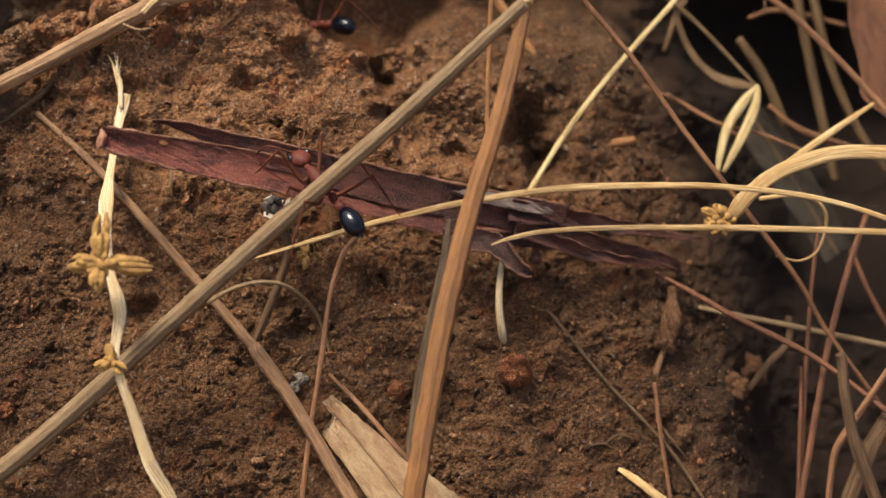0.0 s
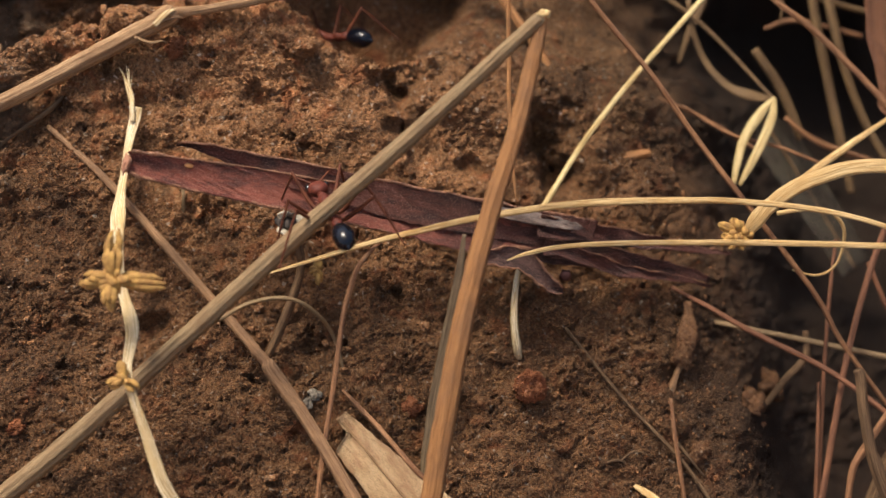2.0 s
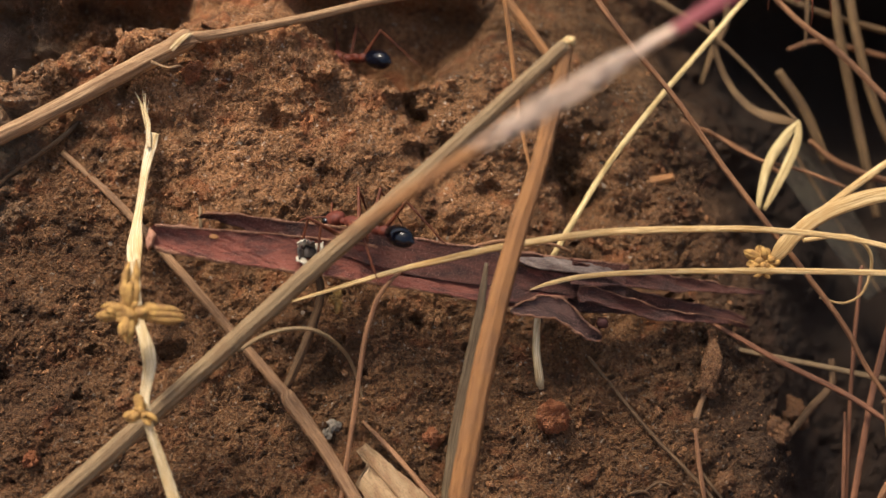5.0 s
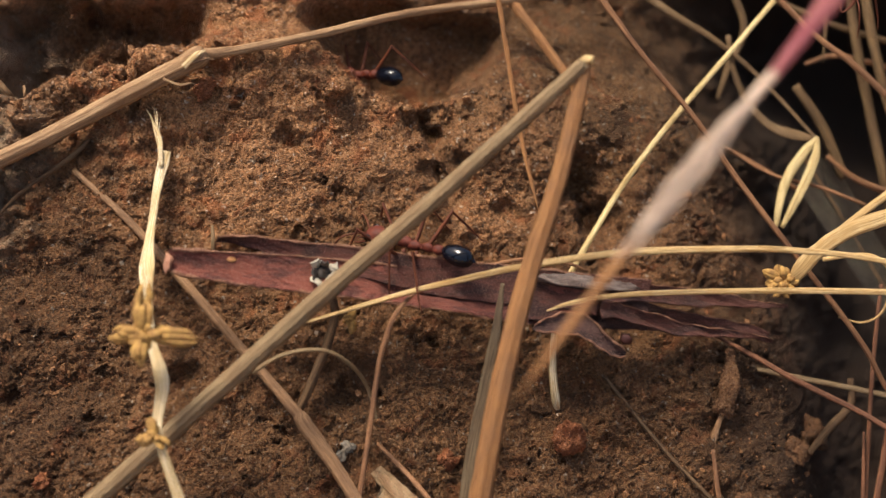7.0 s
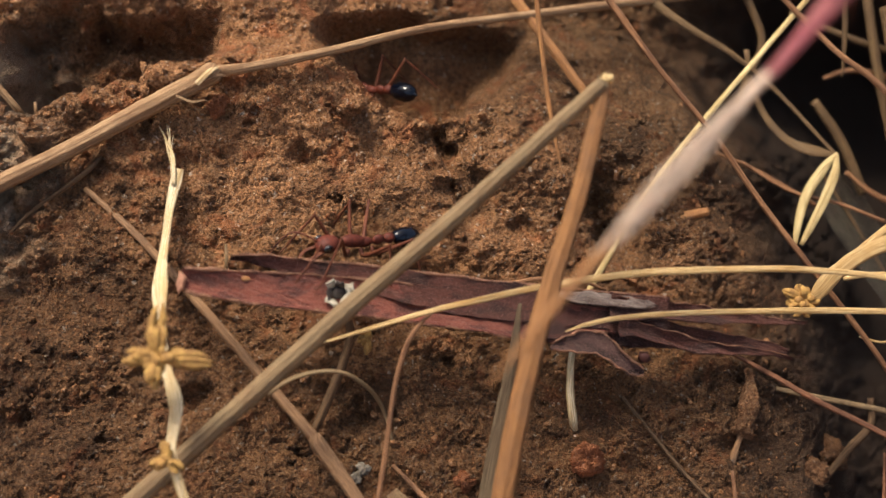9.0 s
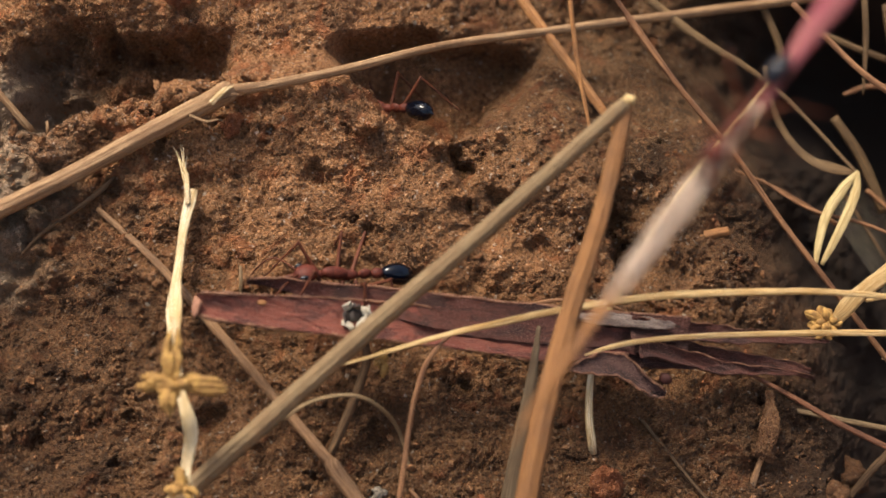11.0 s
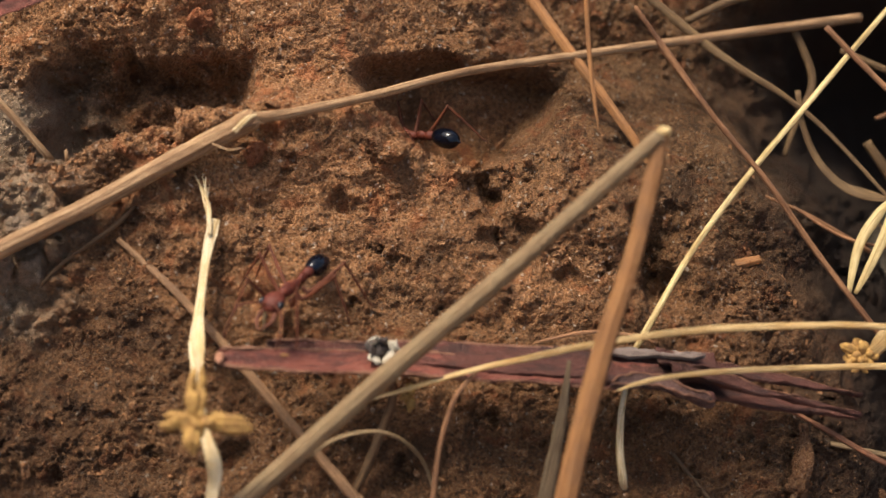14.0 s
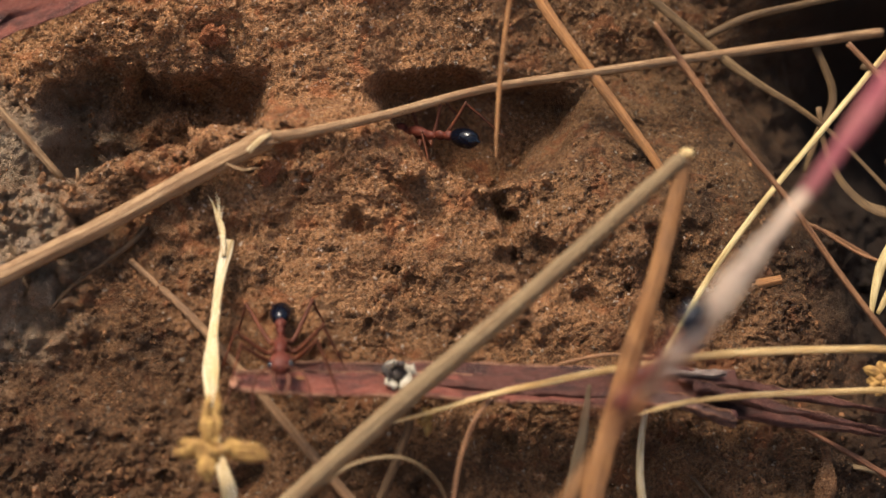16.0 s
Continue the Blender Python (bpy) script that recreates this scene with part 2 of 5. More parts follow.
def glide(points, n):
    """Catmull-Rom through the points, as n + 1 rows."""
    p = np.asarray(points, float)
    p = np.vstack([2 * p[0] - p[1], p, 2 * p[-1] - p[-2]])
    steps = np.linspace(0, len(p) - 3 - 1e-9, n + 1)
    out = []
    for s in steps:
        i, u = int(s), s - int(s)
        a, b, c, d = p[i:i + 4]
        out.append(0.5 * (2 * b + (c - a) * u + (2 * a - 5 * b + 4 * c - d) * u * u + (3 * b - a - 3 * c + d) * u ** 3))
    return np.array(out)


def tube(points, ribs=5, flat=1.0, twist=0.0, rough=0.05, sides=12, seed=0.0, facing=(0, 0, 1)):
    """Vertices, faces and UVs of a ribbed stem through rows of a, b, c, width (mm); the UVs are in mm."""
    pts = np.asarray(points, float)
    length = np.sum(np.linalg.norm(np.diff(pts[:, :3], axis=0), axis=1))
    n = int(min(160, max(24, length * 1.6)))
    rows = glide(pts, n)
    run = np.r_[0, np.cumsum(np.linalg.norm(np.diff(rows[:, :3], axis=0), axis=1))]
    tang = np.gradient(rows[:, :3], axis=0)
    verts, uvs, faces = [], [], []
    ref = np.array(facing, float)
    for i, row in enumerate(rows):
        t = tang[i] / max(np.linalg.norm(tang[i]), 1e-9)
        side = np.cross(t, ref)
        if np.linalg.norm(side) < 0.2:
            side = np.cross(t, (0.3, 1, 0))
        side /= np.linalg.norm(side)
        out = np.cross(side, t)
        turn = radians(twist) * math.sin(run[i] * 0.21 + seed)
        side, out = side * math.cos(turn) + out * math.sin(turn), out * math.cos(turn) - side * math.sin(turn)
        r = max(row[3], 0.04) / 2
        r *= 1 + rough * (noise.noise(Vector((run[i] * 0.5, seed * 7.3, 1.7))) + 0.5 * noise.noise(Vector((run[i] * 1.9, seed, 4.1))))
        wave = 0.06 * r * noise.noise(Vector((run[i] * 0.9, seed, 9.0)))
        for k in range(sides):
            w = 2 * math.pi * k / sides
            groove = 1 + 0.075 * math.cos(ribs * w + seed) + 0.03 * math.cos((2 * ribs + 1) * w)
            p = row[:3] + side * (math.cos(w) * r * groove + wave) + out * math.sin(w) * r * groove * flat
            verts.append(p * MM)
            uvs.append((k / sides * 2 * math.pi * r, run[i] + seed * 31))
    m = len(rows)
    for i in range(m - 1):
        for k in range(sides):
            k2 = (k + 1) % sides
            faces.append((i * sides + k, i * sides + k2, (i + 1) * sides + k2, (i + 1) * sides + k))
    for i, back in ((0, True), (m - 1, False)):
        verts.append(rows[i, :3] * MM)
        uvs.append((0, run[i] + seed * 31))
        c = len(verts) - 1
        for k in range(sides):
            a, b = i * sides + k, i * sides + (k + 1) % sides
            faces.append((b, a, c) if back else (a, b, c))
    return verts, faces, uvs


kept, stem_count = {}, [0]


def straw(name, points, material, label, ribs=5, flat=1.0, twist=0.0, part_name="", keep="", onto=""):
    """A dry stem or blade; with part_name it becomes a part of a thing that is kept for further parts."""
    stem_count[0] += 1
    v, f, uv = tube(points, ribs, flat, twist, seed=stem_count[0] * 0.77, sides=32 if points[-2][3] > 1.2 else 18)
    parent = None
    if part_name:
        if keep:
            kept[keep] = tagged(new(name), label, "grass")
            kept[keep].matrix_basis = FACE
        parent = kept[keep or onto]
    ob = mesh_object(part_name or name, v, f, material, parent, uvs=uv)
    if parent is None:
        ob.matrix_basis = FACE
        tagged(ob, label, "grass" if "twig" not in name else "twig")
    return ob


def lump(radius, stretch, rough, seed, level=2, fine=0.0):
    """An uneven stone-like lump, in metres."""
    bm = bmesh.new()
    bmesh.ops.create_icosphere(bm, subdivisions=level, radius=1.0)
    for v in bm.verts:
        d = v.co.normalized()
        k = 1 + rough * noise.fractal(d * 1.4 + Vector((seed, seed * 1.7, 0)), 1.0, 2.0, 3)
        k += fine * noise.noise(d * 6 + Vector((0, seed, seed)))
        v.co = Vector((d.x * stretch[0], d.y * stretch[1], d.z * stretch[2])) * radius * MM * k
    verts = [tuple(v.co) for v in bm.verts]
    faces = [tuple(v.index for v in p.verts) for p in bm.faces]
    bm.free()
    return verts, faces


def strip(outline_low, outline_high, length, material_depth, shape, cols=70, rws=14):
    """A thin curved sheet with real thickness: v between two edge functions of u, lifted by shape(u, v)."""
    top, uvs = [], []
    for i in range(cols + 1):
        u = i / cols
        for j in range(rws + 1):
            w = j / rws
            y = outline_low(u) + (outline_high(u) - outline_low(u)) * w
            x = u * length
            x += shape(u, w)[1]
            top.append((x, y, shape(u, w)[0]))
            uvs.append((x, y))
    n = len(top)
    verts = [(x * MM, y * MM, z * MM) for x, y, z in top] + [(x * MM, y * MM, (z - material_depth) * MM) for x, y, z in top]
    uvs = uvs + [(x + 40, y + 9) for x, y in uvs]
    faces = []
    k = rws + 1
    for i in range(cols):
        for j in range(rws):
            a, b, c, d = i * k + j, (i + 1) * k + j, (i + 1) * k + j + 1, i * k + j + 1
            faces += [(a, b, c, d), (n + d, n + c, n + b, n + a)]
    for i in range(cols):
        for j in (0, rws):
            a, b = i * k + j, (i + 1) * k + j
            faces.append((b, a, n + a, n + b) if j == 0 else (a, b, n + b, n + a))
    for j in range(rws):
        for i in (0, cols):
            a, b = i * k + j, i * k + j + 1
            faces.append((a, b, n + b, n + a) if i == 0 else (b, a, n + a, n + b))
    return verts, faces, uvs


def wob(x, seed, scale=1.0):
    return noise.fractal(Vector((x * scale, seed * 3.1, seed)), 0.8, 2.0, 4)


def smooth(lo, hi, x):
    t = min(1.0, max(0.0, (x - lo) / (hi - lo)))
    return t * t * (3 - 2 * t)


# ---- the ground: one sheet, a crumbling bank with two nest openings, running out to level land ----
def ease(lo, hi, x):
    """Smooth step over arrays; lo above hi turns it round."""
    t = np.clip((x - lo) / (hi - lo), 0.0, 1.0)
    return t * t * (3 - 2 * t)


def scramble(i, j, seed):
    """A random number from 0 to 1 for each whole-numbered square."""
    n = i.astype(np.int64) * 374761393 + j.astype(np.int64) * 668265263 + int(seed * 1013) * 1274126177
    n = (n ^ (n >> 13)) & 0x7FFFFFFF
    n = (n * (n * n % 65521 * 15731 + 789221) + 1376312589) & 0x7FFFFFFF
    return ((n ^ (n >> 11)) & 0xFFFFF) / 0xFFFFF


def swell(x, y, seed):
    """Gradient noise, about -0.7 to 0.7."""
    i, j = np.floor(x), np.floor(y)
    u, v = x - i, y - j
    su, sv = u * u * u * (u * (u * 6 - 15) + 10), v * v * v * (v * (v * 6 - 15) + 10)
    corner = []
    for di in (0, 1):
        for dj in (0, 1):
            w = 2 * math.pi * scramble(i + di, j + dj, seed)
            corner.append(np.cos(w) * (u - di) + np.sin(w) * (v - dj))
    low, high = corner[0] + (corner[2] - corner[0]) * su, corner[1] + (corner[3] - corner[1]) * su
    return low + (high - low) * sv


def layers(x, y, seed, count=4, fade=0.5):
    total, k = 0.0, 1.0
    for n in range(count):
        total = total + k * swell(x * 2.07 ** n, y * 2.07 ** n, seed + n)
        k *= fade
    return total


def clods(x, y, seed):
    """Distances to the nearest and next clod's middle, and a random number of the nearest clod."""
    i, j = np.floor(x), np.floor(y)
    near, after, kind = np.full(np.shape(x), 9.0), np.full(np.shape(x), 9.0), np.zeros(np.shape(x))
    for di in (-1, 0, 1):
        for dj in (-1, 0, 1):
            ci, cj = i + di, j + dj
            d = np.hypot(ci + scramble(ci, cj, seed) - x, cj + scramble(ci, cj, seed + 5) - y)
            first = d < near
            after = np.where(first, near, np.minimum(after, d))
            near = np.where(first, d, near)
            kind = np.where(first, scramble(ci, cj, seed + 9), kind)
    return near, after, kind


PITS = [(-22.8, 18.7, 1.25, 2.2), (-8.6, 20.6, 1.6, 3.2), (-6.6, 19.4, 1.2, 2.6), (-7.2, 15.4, 1.3, 2.2), (-27.6, 23.5, 0.6, 1.5),
        (9.5, 13.5, 2.2, 3.0), (11.5, 10.5, 2.0, 2.6), (1.5, 11.0, 1.3, 1.4), (-16.0, -9.5, 1.6, 1.5), (-33.0, -7.0, 1.6, 2.0),
        (-6.0, 3.0, 1.4, 1.2), (4.5, -12.5, 1.5, 1.0), (15.0, -3.0, 2.5, 1.6), (-36.0, 17.5, 1.8, 1.6), (-53.0, 9.0, 1.5, 1.5),
        (-3.0, 16.5, 1.0, 1.2), (-13.0, 24.0, 0.8, 1.0), (-38.0, 12.0, 1.2, 1.2), (-2.5, 22.0, 1.2, 1.2)]
LUMPS = [(-36.5, 27.2, 2.0, 2.2), (-38.6, 27.0, 1.3, 1.6), (-34.5, 27.6, 1.2, 1.4), (-30.5, 28.2, 1.5, 1.6), (-44.0, 25.0, 1.6, 1.4), (-26.0, 28.6, 1.6, 1.3),
         (-17.5, 24.6, 2.0, 1.2), (-28.0, 25.0, 4.5, 0.2), (-47.0, 23.8, 1.3, 1.0), (25.5, -8.5, 4.0, 1.4),
         (8.0, -13.5, 2.6, 1.2), (-11.0, 13.0, 5.0, 1.2), (-3.0, 20.0, 4.0, 1.2), (6.0, 17.0, 3.5, 1.6), (-52.0, 20.0, 4.0, 2.2),
         (33.0, -18.0, 2.6, 1.4), (-24.0, 10.0, 6.0, 0.9), (17.0, 14.0, 3.0, 1.2), (14.0, -11.0, 4.0, 0.9)]
# the rim of the spoil heap: b for each a
RIM_A = (-64, -54, -50.6, -47.7, -43, -40.1, -39.2, -34.3, -31.4, -25, -21.5, -19.2, -14, -8.8, -4.1, -0.7, 1.6, 6)
RIM_B = (22.8, 23.0, 23.3, 25.2, 26.2, 26.8, 28.5, 28.8, 29.5, 30.2, 30.3, 29.7, 24.7, 22.9, 23.4, 25.5, 29.2, 33)


def bank_height(a, b):
    """The bank's broad form in mm, for arrays of places; also how far each place lies inside a nest opening."""
    ca, cb = np.clip(a, -64.0, 62.0), np.clip(b, -40.0, 52.0)
    h = -3.2 - 0.2299 * ca - 0.2287 * cb - 0.00215 * ca * ca - 0.00121 * ca * cb + 0.00154 * cb * cb
    h = h + 1.2 * ease(10, 30, cb) * ease(0, -20, ca)
    rug = 1.4 * layers(cb * 0.17, ca * 0.02 + 5, 25) + 0.7 * layers(cb * 0.5 + ca * 0.15, ca * 0.05, 35)
    warp = 3.0 * layers(ca * 0.13, cb * 0.13, 2)
    rim = np.interp(ca, RIM_A, RIM_B) + 1.1 * layers(ca * 0.34, cb * 0.1, 5, 5, 0.6)
    heap = ease(8, -6, ca)
    # the heap rounds off towards its rim, then drops sheer behind it
    h = h - 0.022 * heap * np.clip(cb - rim + 9.0, 0, 10) ** 2
    soft = 0.7 + 4.0 * ease(-8.5, -3, ca) + 2.5 * ease(-36, -31, ca) * ease(-18, -23, ca)
    h = h - (7.5 - 2.5 * ease(-36, -31, ca) * ease(-18, -23, ca)) * heap * ease(rim, rim + soft, cb)
    brink = -8.4 + 0.32 * (21 - cb) + 0.6 * rug
    h = h - 3.0 * ease(brink - 0.2, brink + 0.4, ca) * ease(brink + 8, brink + 1, ca) * ease(9, 13, cb) * ease(24, 21, cb)
    edge = 9.0 + 0.25 * (14 - cb) + 0.6 * rug
    h = h - 3.2 * ease(edge - 0.2, edge + 0.5, ca) * ease(edge + 9, edge + 1, ca) * ease(6, 10, cb) * ease(20, 16, cb)
    # land sinks towards the far tangle and under it
    h = h - 13.0 * ease(22, 40, cb + 0.2 * ca) * ease(-10, 8, ca)
    h = h - 32.0 * ease(27, 58, ca + 0.30 * cb + 4 * layers(ca * 0.1, cb * 0.1, 55)) * ease(84, 66, ca + 0.30 * cb) * ease(-8, 8, cb) * ease(50, 34, cb)
    h = h - 18.0 * ease(32, 48, ca) * ease(70, 58, ca) * ease(6, -6, cb)
    # two openings
    roof = 32.6 + 0.10 * (ca + 44) + 0.9 * warp + 1.2 * layers(ca * 0.5, cb * 0.2, 71)
    in1 = ease(-57.5, -55.0, ca + 0.5 * warp) * ease(-31.5, -36.0, ca + 0.6 * warp) * ease(rim, rim + 0.8, cb) * ease(roof + 3.5, roof - 0.5, cb)
    in1 = in1 + 0.30 * ease(-58, -50, ca) * ease(-27, -36, ca) * ease(rim, rim + 0.8, cb) * ease(roof + 9, roof + 1, cb) * (1 - in1)
    roof = 33.5 + 0.6 * warp - 0.12 * np.maximum(0, ca + 6) ** 1.3
    in2 = ease(-22.5, -19.5, ca) * ease(4.5, -1.5, ca + 0.3 * warp) * ease(rim, rim + soft * 0.8, cb) * ease(roof + 2.6, roof, cb)
    h = h + 3.0 * layers(ca * 0.22, cb * 0.22, 7) * in1
    return h - 8.0 * in1 - 7.0 * in2 * (1 - 0.3 * ease(-10, 3, ca)), np.maximum(0.4 * in1, in2)


def soil_relief(a, b):
    """Clods, crumbs, grains and small pits on the bank, in mm."""
    inside = bank_height(a, b)[1]
    low = 1 + 0.2 * ease(4, -8, b)
    calm = 1 - 0.75 * inside
    bx, by = 0.9 * layers(a * 0.55, b * 0.55, 81, 3), 0.9 * layers(a * 0.55, b * 0.55, 91, 3)
    h = 1.5 * layers(a * 0.085, b * 0.085, 3, 3)
    rough = ease(-0.28, 0.25, swell(a * 0.11, b * 0.11, 44))
    ridge = np.abs(swell(a * 0.30, b * 0.30, 12)) + 0.5 * np.abs(swell(a * 0.75, b * 0.75, 13))
    fine = 0.55 * layers(a * 0.42, b * 0.42, 21, 5, 0.55) + 0.45 * (ridge - 0.3)
    near, after, kind = clods(a * 0.27 + bx * 0.5, b * 0.27 + by * 0.5, 31)
    fine = fine + (0.25 + 0.75 * rough) * (0.95 * (kind - 0.5) * np.minimum(1, 4 * (after - near)) + 0.25 * np.minimum(0.3, after - near))
    near, after, kind = clods(a * 0.62 + bx, b * 0.62 + by, 32)
    fine = fine + (0.4 + 0.6 * rough) * (0.45 * (kind - 0.4) * np.minimum(1, 5 * (after - near)))
    fine = fine - 0.9 * (kind > 0.97) * ease(0.5, 0.15, near)
    near, after, kind = clods(a * 1.35 + bx, b * 1.35 + by, 33)
    fine = fine + (0.5 * rough + 0.3) * 0.62 * kind * np.maximum(0, 0.55 - near)
    fine = fine - 0.5 * (kind > 0.95) * ease(0.55, 0.2, near)
    near, after, kind = clods(a * 2.9, b * 2.9, 34)
    fine = fine + 0.42 * kind * np.maximum(0, 0.6 - near) - 0.2 * (kind > 0.9) * ease(0.5, 0.2, near)
    h = h + fine * low * calm
    knobs = ease(-46, -50, a + 3 * swell(a * 0.2, b * 0.2, 61)) * ease(4, 8, b) * ease(25, 22, b)
    h = h + knobs * (3.0 * np.maximum(0, 0.6 - clods(a * 0.34 + bx * 0.4, b * 0.34 + by * 0.4, 62)[0]) + 1.1 * np.maximum(0, 0.7 - clods(a * 0.95, b * 0.95, 63)[0]))
    for pa, pb, r, d in PITS:
        h = h - 0.85 * d * np.exp(-(((a - pa) ** 2 + (b - pb) ** 2) / (r * r) * (1 + 0.8 * bx)) ** 2)
    for pa, pb, r, d in LUMPS:
        h = h + d * np.exp(-(((a - pa) ** 2 + (b - pb) ** 2) / (r * r) * (1 + 0.5 * by)))
    return h


def spread(lo, hi, step, far):
    inner = list(np.arange(lo, hi + step / 2, step))
    grow, d, left, right = 1.45, step, [], []
    x = 0.0
    while x < far:
        d *= grow
        x += d
        left.append(lo - x)
        right.append(hi + x)
    return np.array(left[::-1] + inner + right)


GRID_A, GRID_B = spread(-64, 58, 0.135, 3.0e5), spread(-33, 49, 0.135, 3.0e5)


def ground_heights():
    a, b = np.meshgrid(GRID_A, GRID_B)
    h = bank_height(a, b)[0]
    close = (np.abs(a) < 90) & (b > -60) & (b < 80)
    h[close] += soil_relief(a[close], b[close])
    return h * (1 - 0.9 * ease(60, 400, np.maximum(np.abs(a), np.abs(b))))


HEIGHTS = ground_heights()


def soil_height(a, b):
    """Height of the soil under one place."""
    i, j = int(np.searchsorted(GRID_A, a)), int(np.searchsorted(GRID_B, b))
    return float(HEIGHTS[j, i])


def bank_profile(bs):
    """Height line of the bank: straight at 50 degrees in the middle, easing to level ground above and below."""
    lean = radians(50) * (1 - ease(54, 170, bs)) * ease(-190, -42, bs)
    zero = int(np.argmin(np.abs(bs)))
    mid = (lean[1:] + lean[:-1]) / 2
    y, z = np.r_[0, np.cumsum(np.diff(bs) * np.cos(mid))], np.r_[0, np.cumsum(np.diff(bs) * np.sin(mid))]
    return y - y[zero] + bs[zero] * math.cos(lean[zero]), z - z[zero] + bs[zero] * math.sin(lean[zero]), lean


def make_ground():
    y, z, lean = bank_profile(GRID_B)
    n, m = len(GRID_A), len(GRID_B)
    co = np.empty((m, n, 3))
    co[:, :, 0] = GRID_A[None, :] * MM
    co[:, :, 1] = (y[:, None] - HEIGHTS * np.sin(lean)[:, None]) * MM
    co[:, :, 2] = 0.09 + (z[:, None] + HEIGHTS * np.cos(lean)[:, None]) * MM
    j, i = np.meshgrid(np.arange(m - 1), np.arange(n - 1), indexing="ij")
    corner = (j * n + i).ravel()
    quads = np.stack([corner, corner + 1, corner + n + 1, corner + n], axis=1)
    me = bpy.data.meshes.new("ground")
    me.vertices.add(n * m)
    me.vertices.foreach_set("co", co.ravel())
    me.loops.add(quads.size)
    me.loops.foreach_set("vertex_index", quads.ravel().astype(np.int32))
    me.polygons.add(len(quads))
    me.polygons.foreach_set("loop_start", np.arange(0, quads.size, 4, dtype=np.int32))
    me.polygons.foreach_set("use_smooth", np.ones(len(quads), dtype=bool))
    me.update(calc_edges=True)
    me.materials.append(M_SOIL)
    return tagged(new("ground", me), "crumbling red-brown soil bank with two dark nest openings", "soil", kind="structure")


make_ground()


def make_crumbs():
    """Countless loose grains and crumbs that lie on the bank."""
    rng = np.random.default_rng(4)
    forms = []
    for s in range(6):
        v, f = lump(1.0, (1.15, 0.8, 0.65), 1.1, s * 5.3 + 1, 1, 0.9)
        forms.append((np.array(v), np.array(f)))
    verts, faces, count = [], [], 0
    for i in range(9000):
        a, b = rng.uniform(-63, 40), rng.uniform(-33, 48)
        r = min(0.6, 0.09 * (1 - rng.uniform()) ** -0.42)
        if i < 110:
            a, r = rng.uniform(-54, -2), rng.uniform(0.25, 0.6)
            b = float(np.interp(a, RIM_A, RIM_B)) - abs(rng.normal()) * 2.0
        if i >= 110 and noise.noise(Vector((a * 0.12, b * 0.12, 3))) < rng.uniform(-0.6, 0.5):
            continue
        if a + 0.3 * b > 31:
            continue
        v, f = forms[rng.integers(6)]
        q = np.array(Euler(rng.uniform(0, 6.28, 3)).to_matrix())
        place = np.array(at(a, b, soil_height(a, b) + 0.2 * r))
        verts.append((v @ q.T) * r + place)
        faces.append(f + count)
        count += len(v)
    ob = mesh_object("soil_crumbs", np.vstack(verts), np.vstack(faces), M_CRUMB, smooth=False)
    tagged(ob, "loose orange-brown grains and crumbs of soil on the bank", "soil", kind="stuff")


make_crumbs()

BARK_ROWS = [(0, -35.98, 11.82, 11.00, -11.4, 5), (0.5, -35.94, 11.81, 11.00, -11.3, 5), (1, -35.66, 11.61, 11.00, -11.2, 6),
    (1.5, -34.84, 10.98, 11.00, -10.6, 8), (2, -34.63, 10.82, 11.00, -10.4, 8), (2.5, -34.66, 10.37, 11.00, -10, 9), (3, -34.46, 9.01, 11.00, -9, 10),
    (3.5, -34.33, 7.49, 11.00, -8.2, 12), (4, -34.24, 6.77, 11.00, -7.8, 13), (6.5, -33.46, 5.58, 11.00, -6.2, 18), (7, -33.42, 5.62, 11.00, -6.1, 18),
    (8, -33.39, 5.64, 11.00, -6, 18), (9, -33.46, 5.75, 11.00, -6, 18), (11.5, -33.33, 5.59, 11.00, -5.6, 18), (12.2, -33.29, 5.53, 11.00, -5.3, 19),
    (12.4, -33.42, 3.85, 11.00, -3.6, 63), (13, -33.43, 3.86, 11.00, -3.4, 63), (13.5, -33.42, 3.67, 11.00, -3.2, 64),
    (14.5, -33.51, 3.60, 11.00, -2.8, 65), (15.5, -33.52, 3.71, 11.00, -2.5, 65), (16, -33.47, 3.65, 11.00, -2.4, 65)]
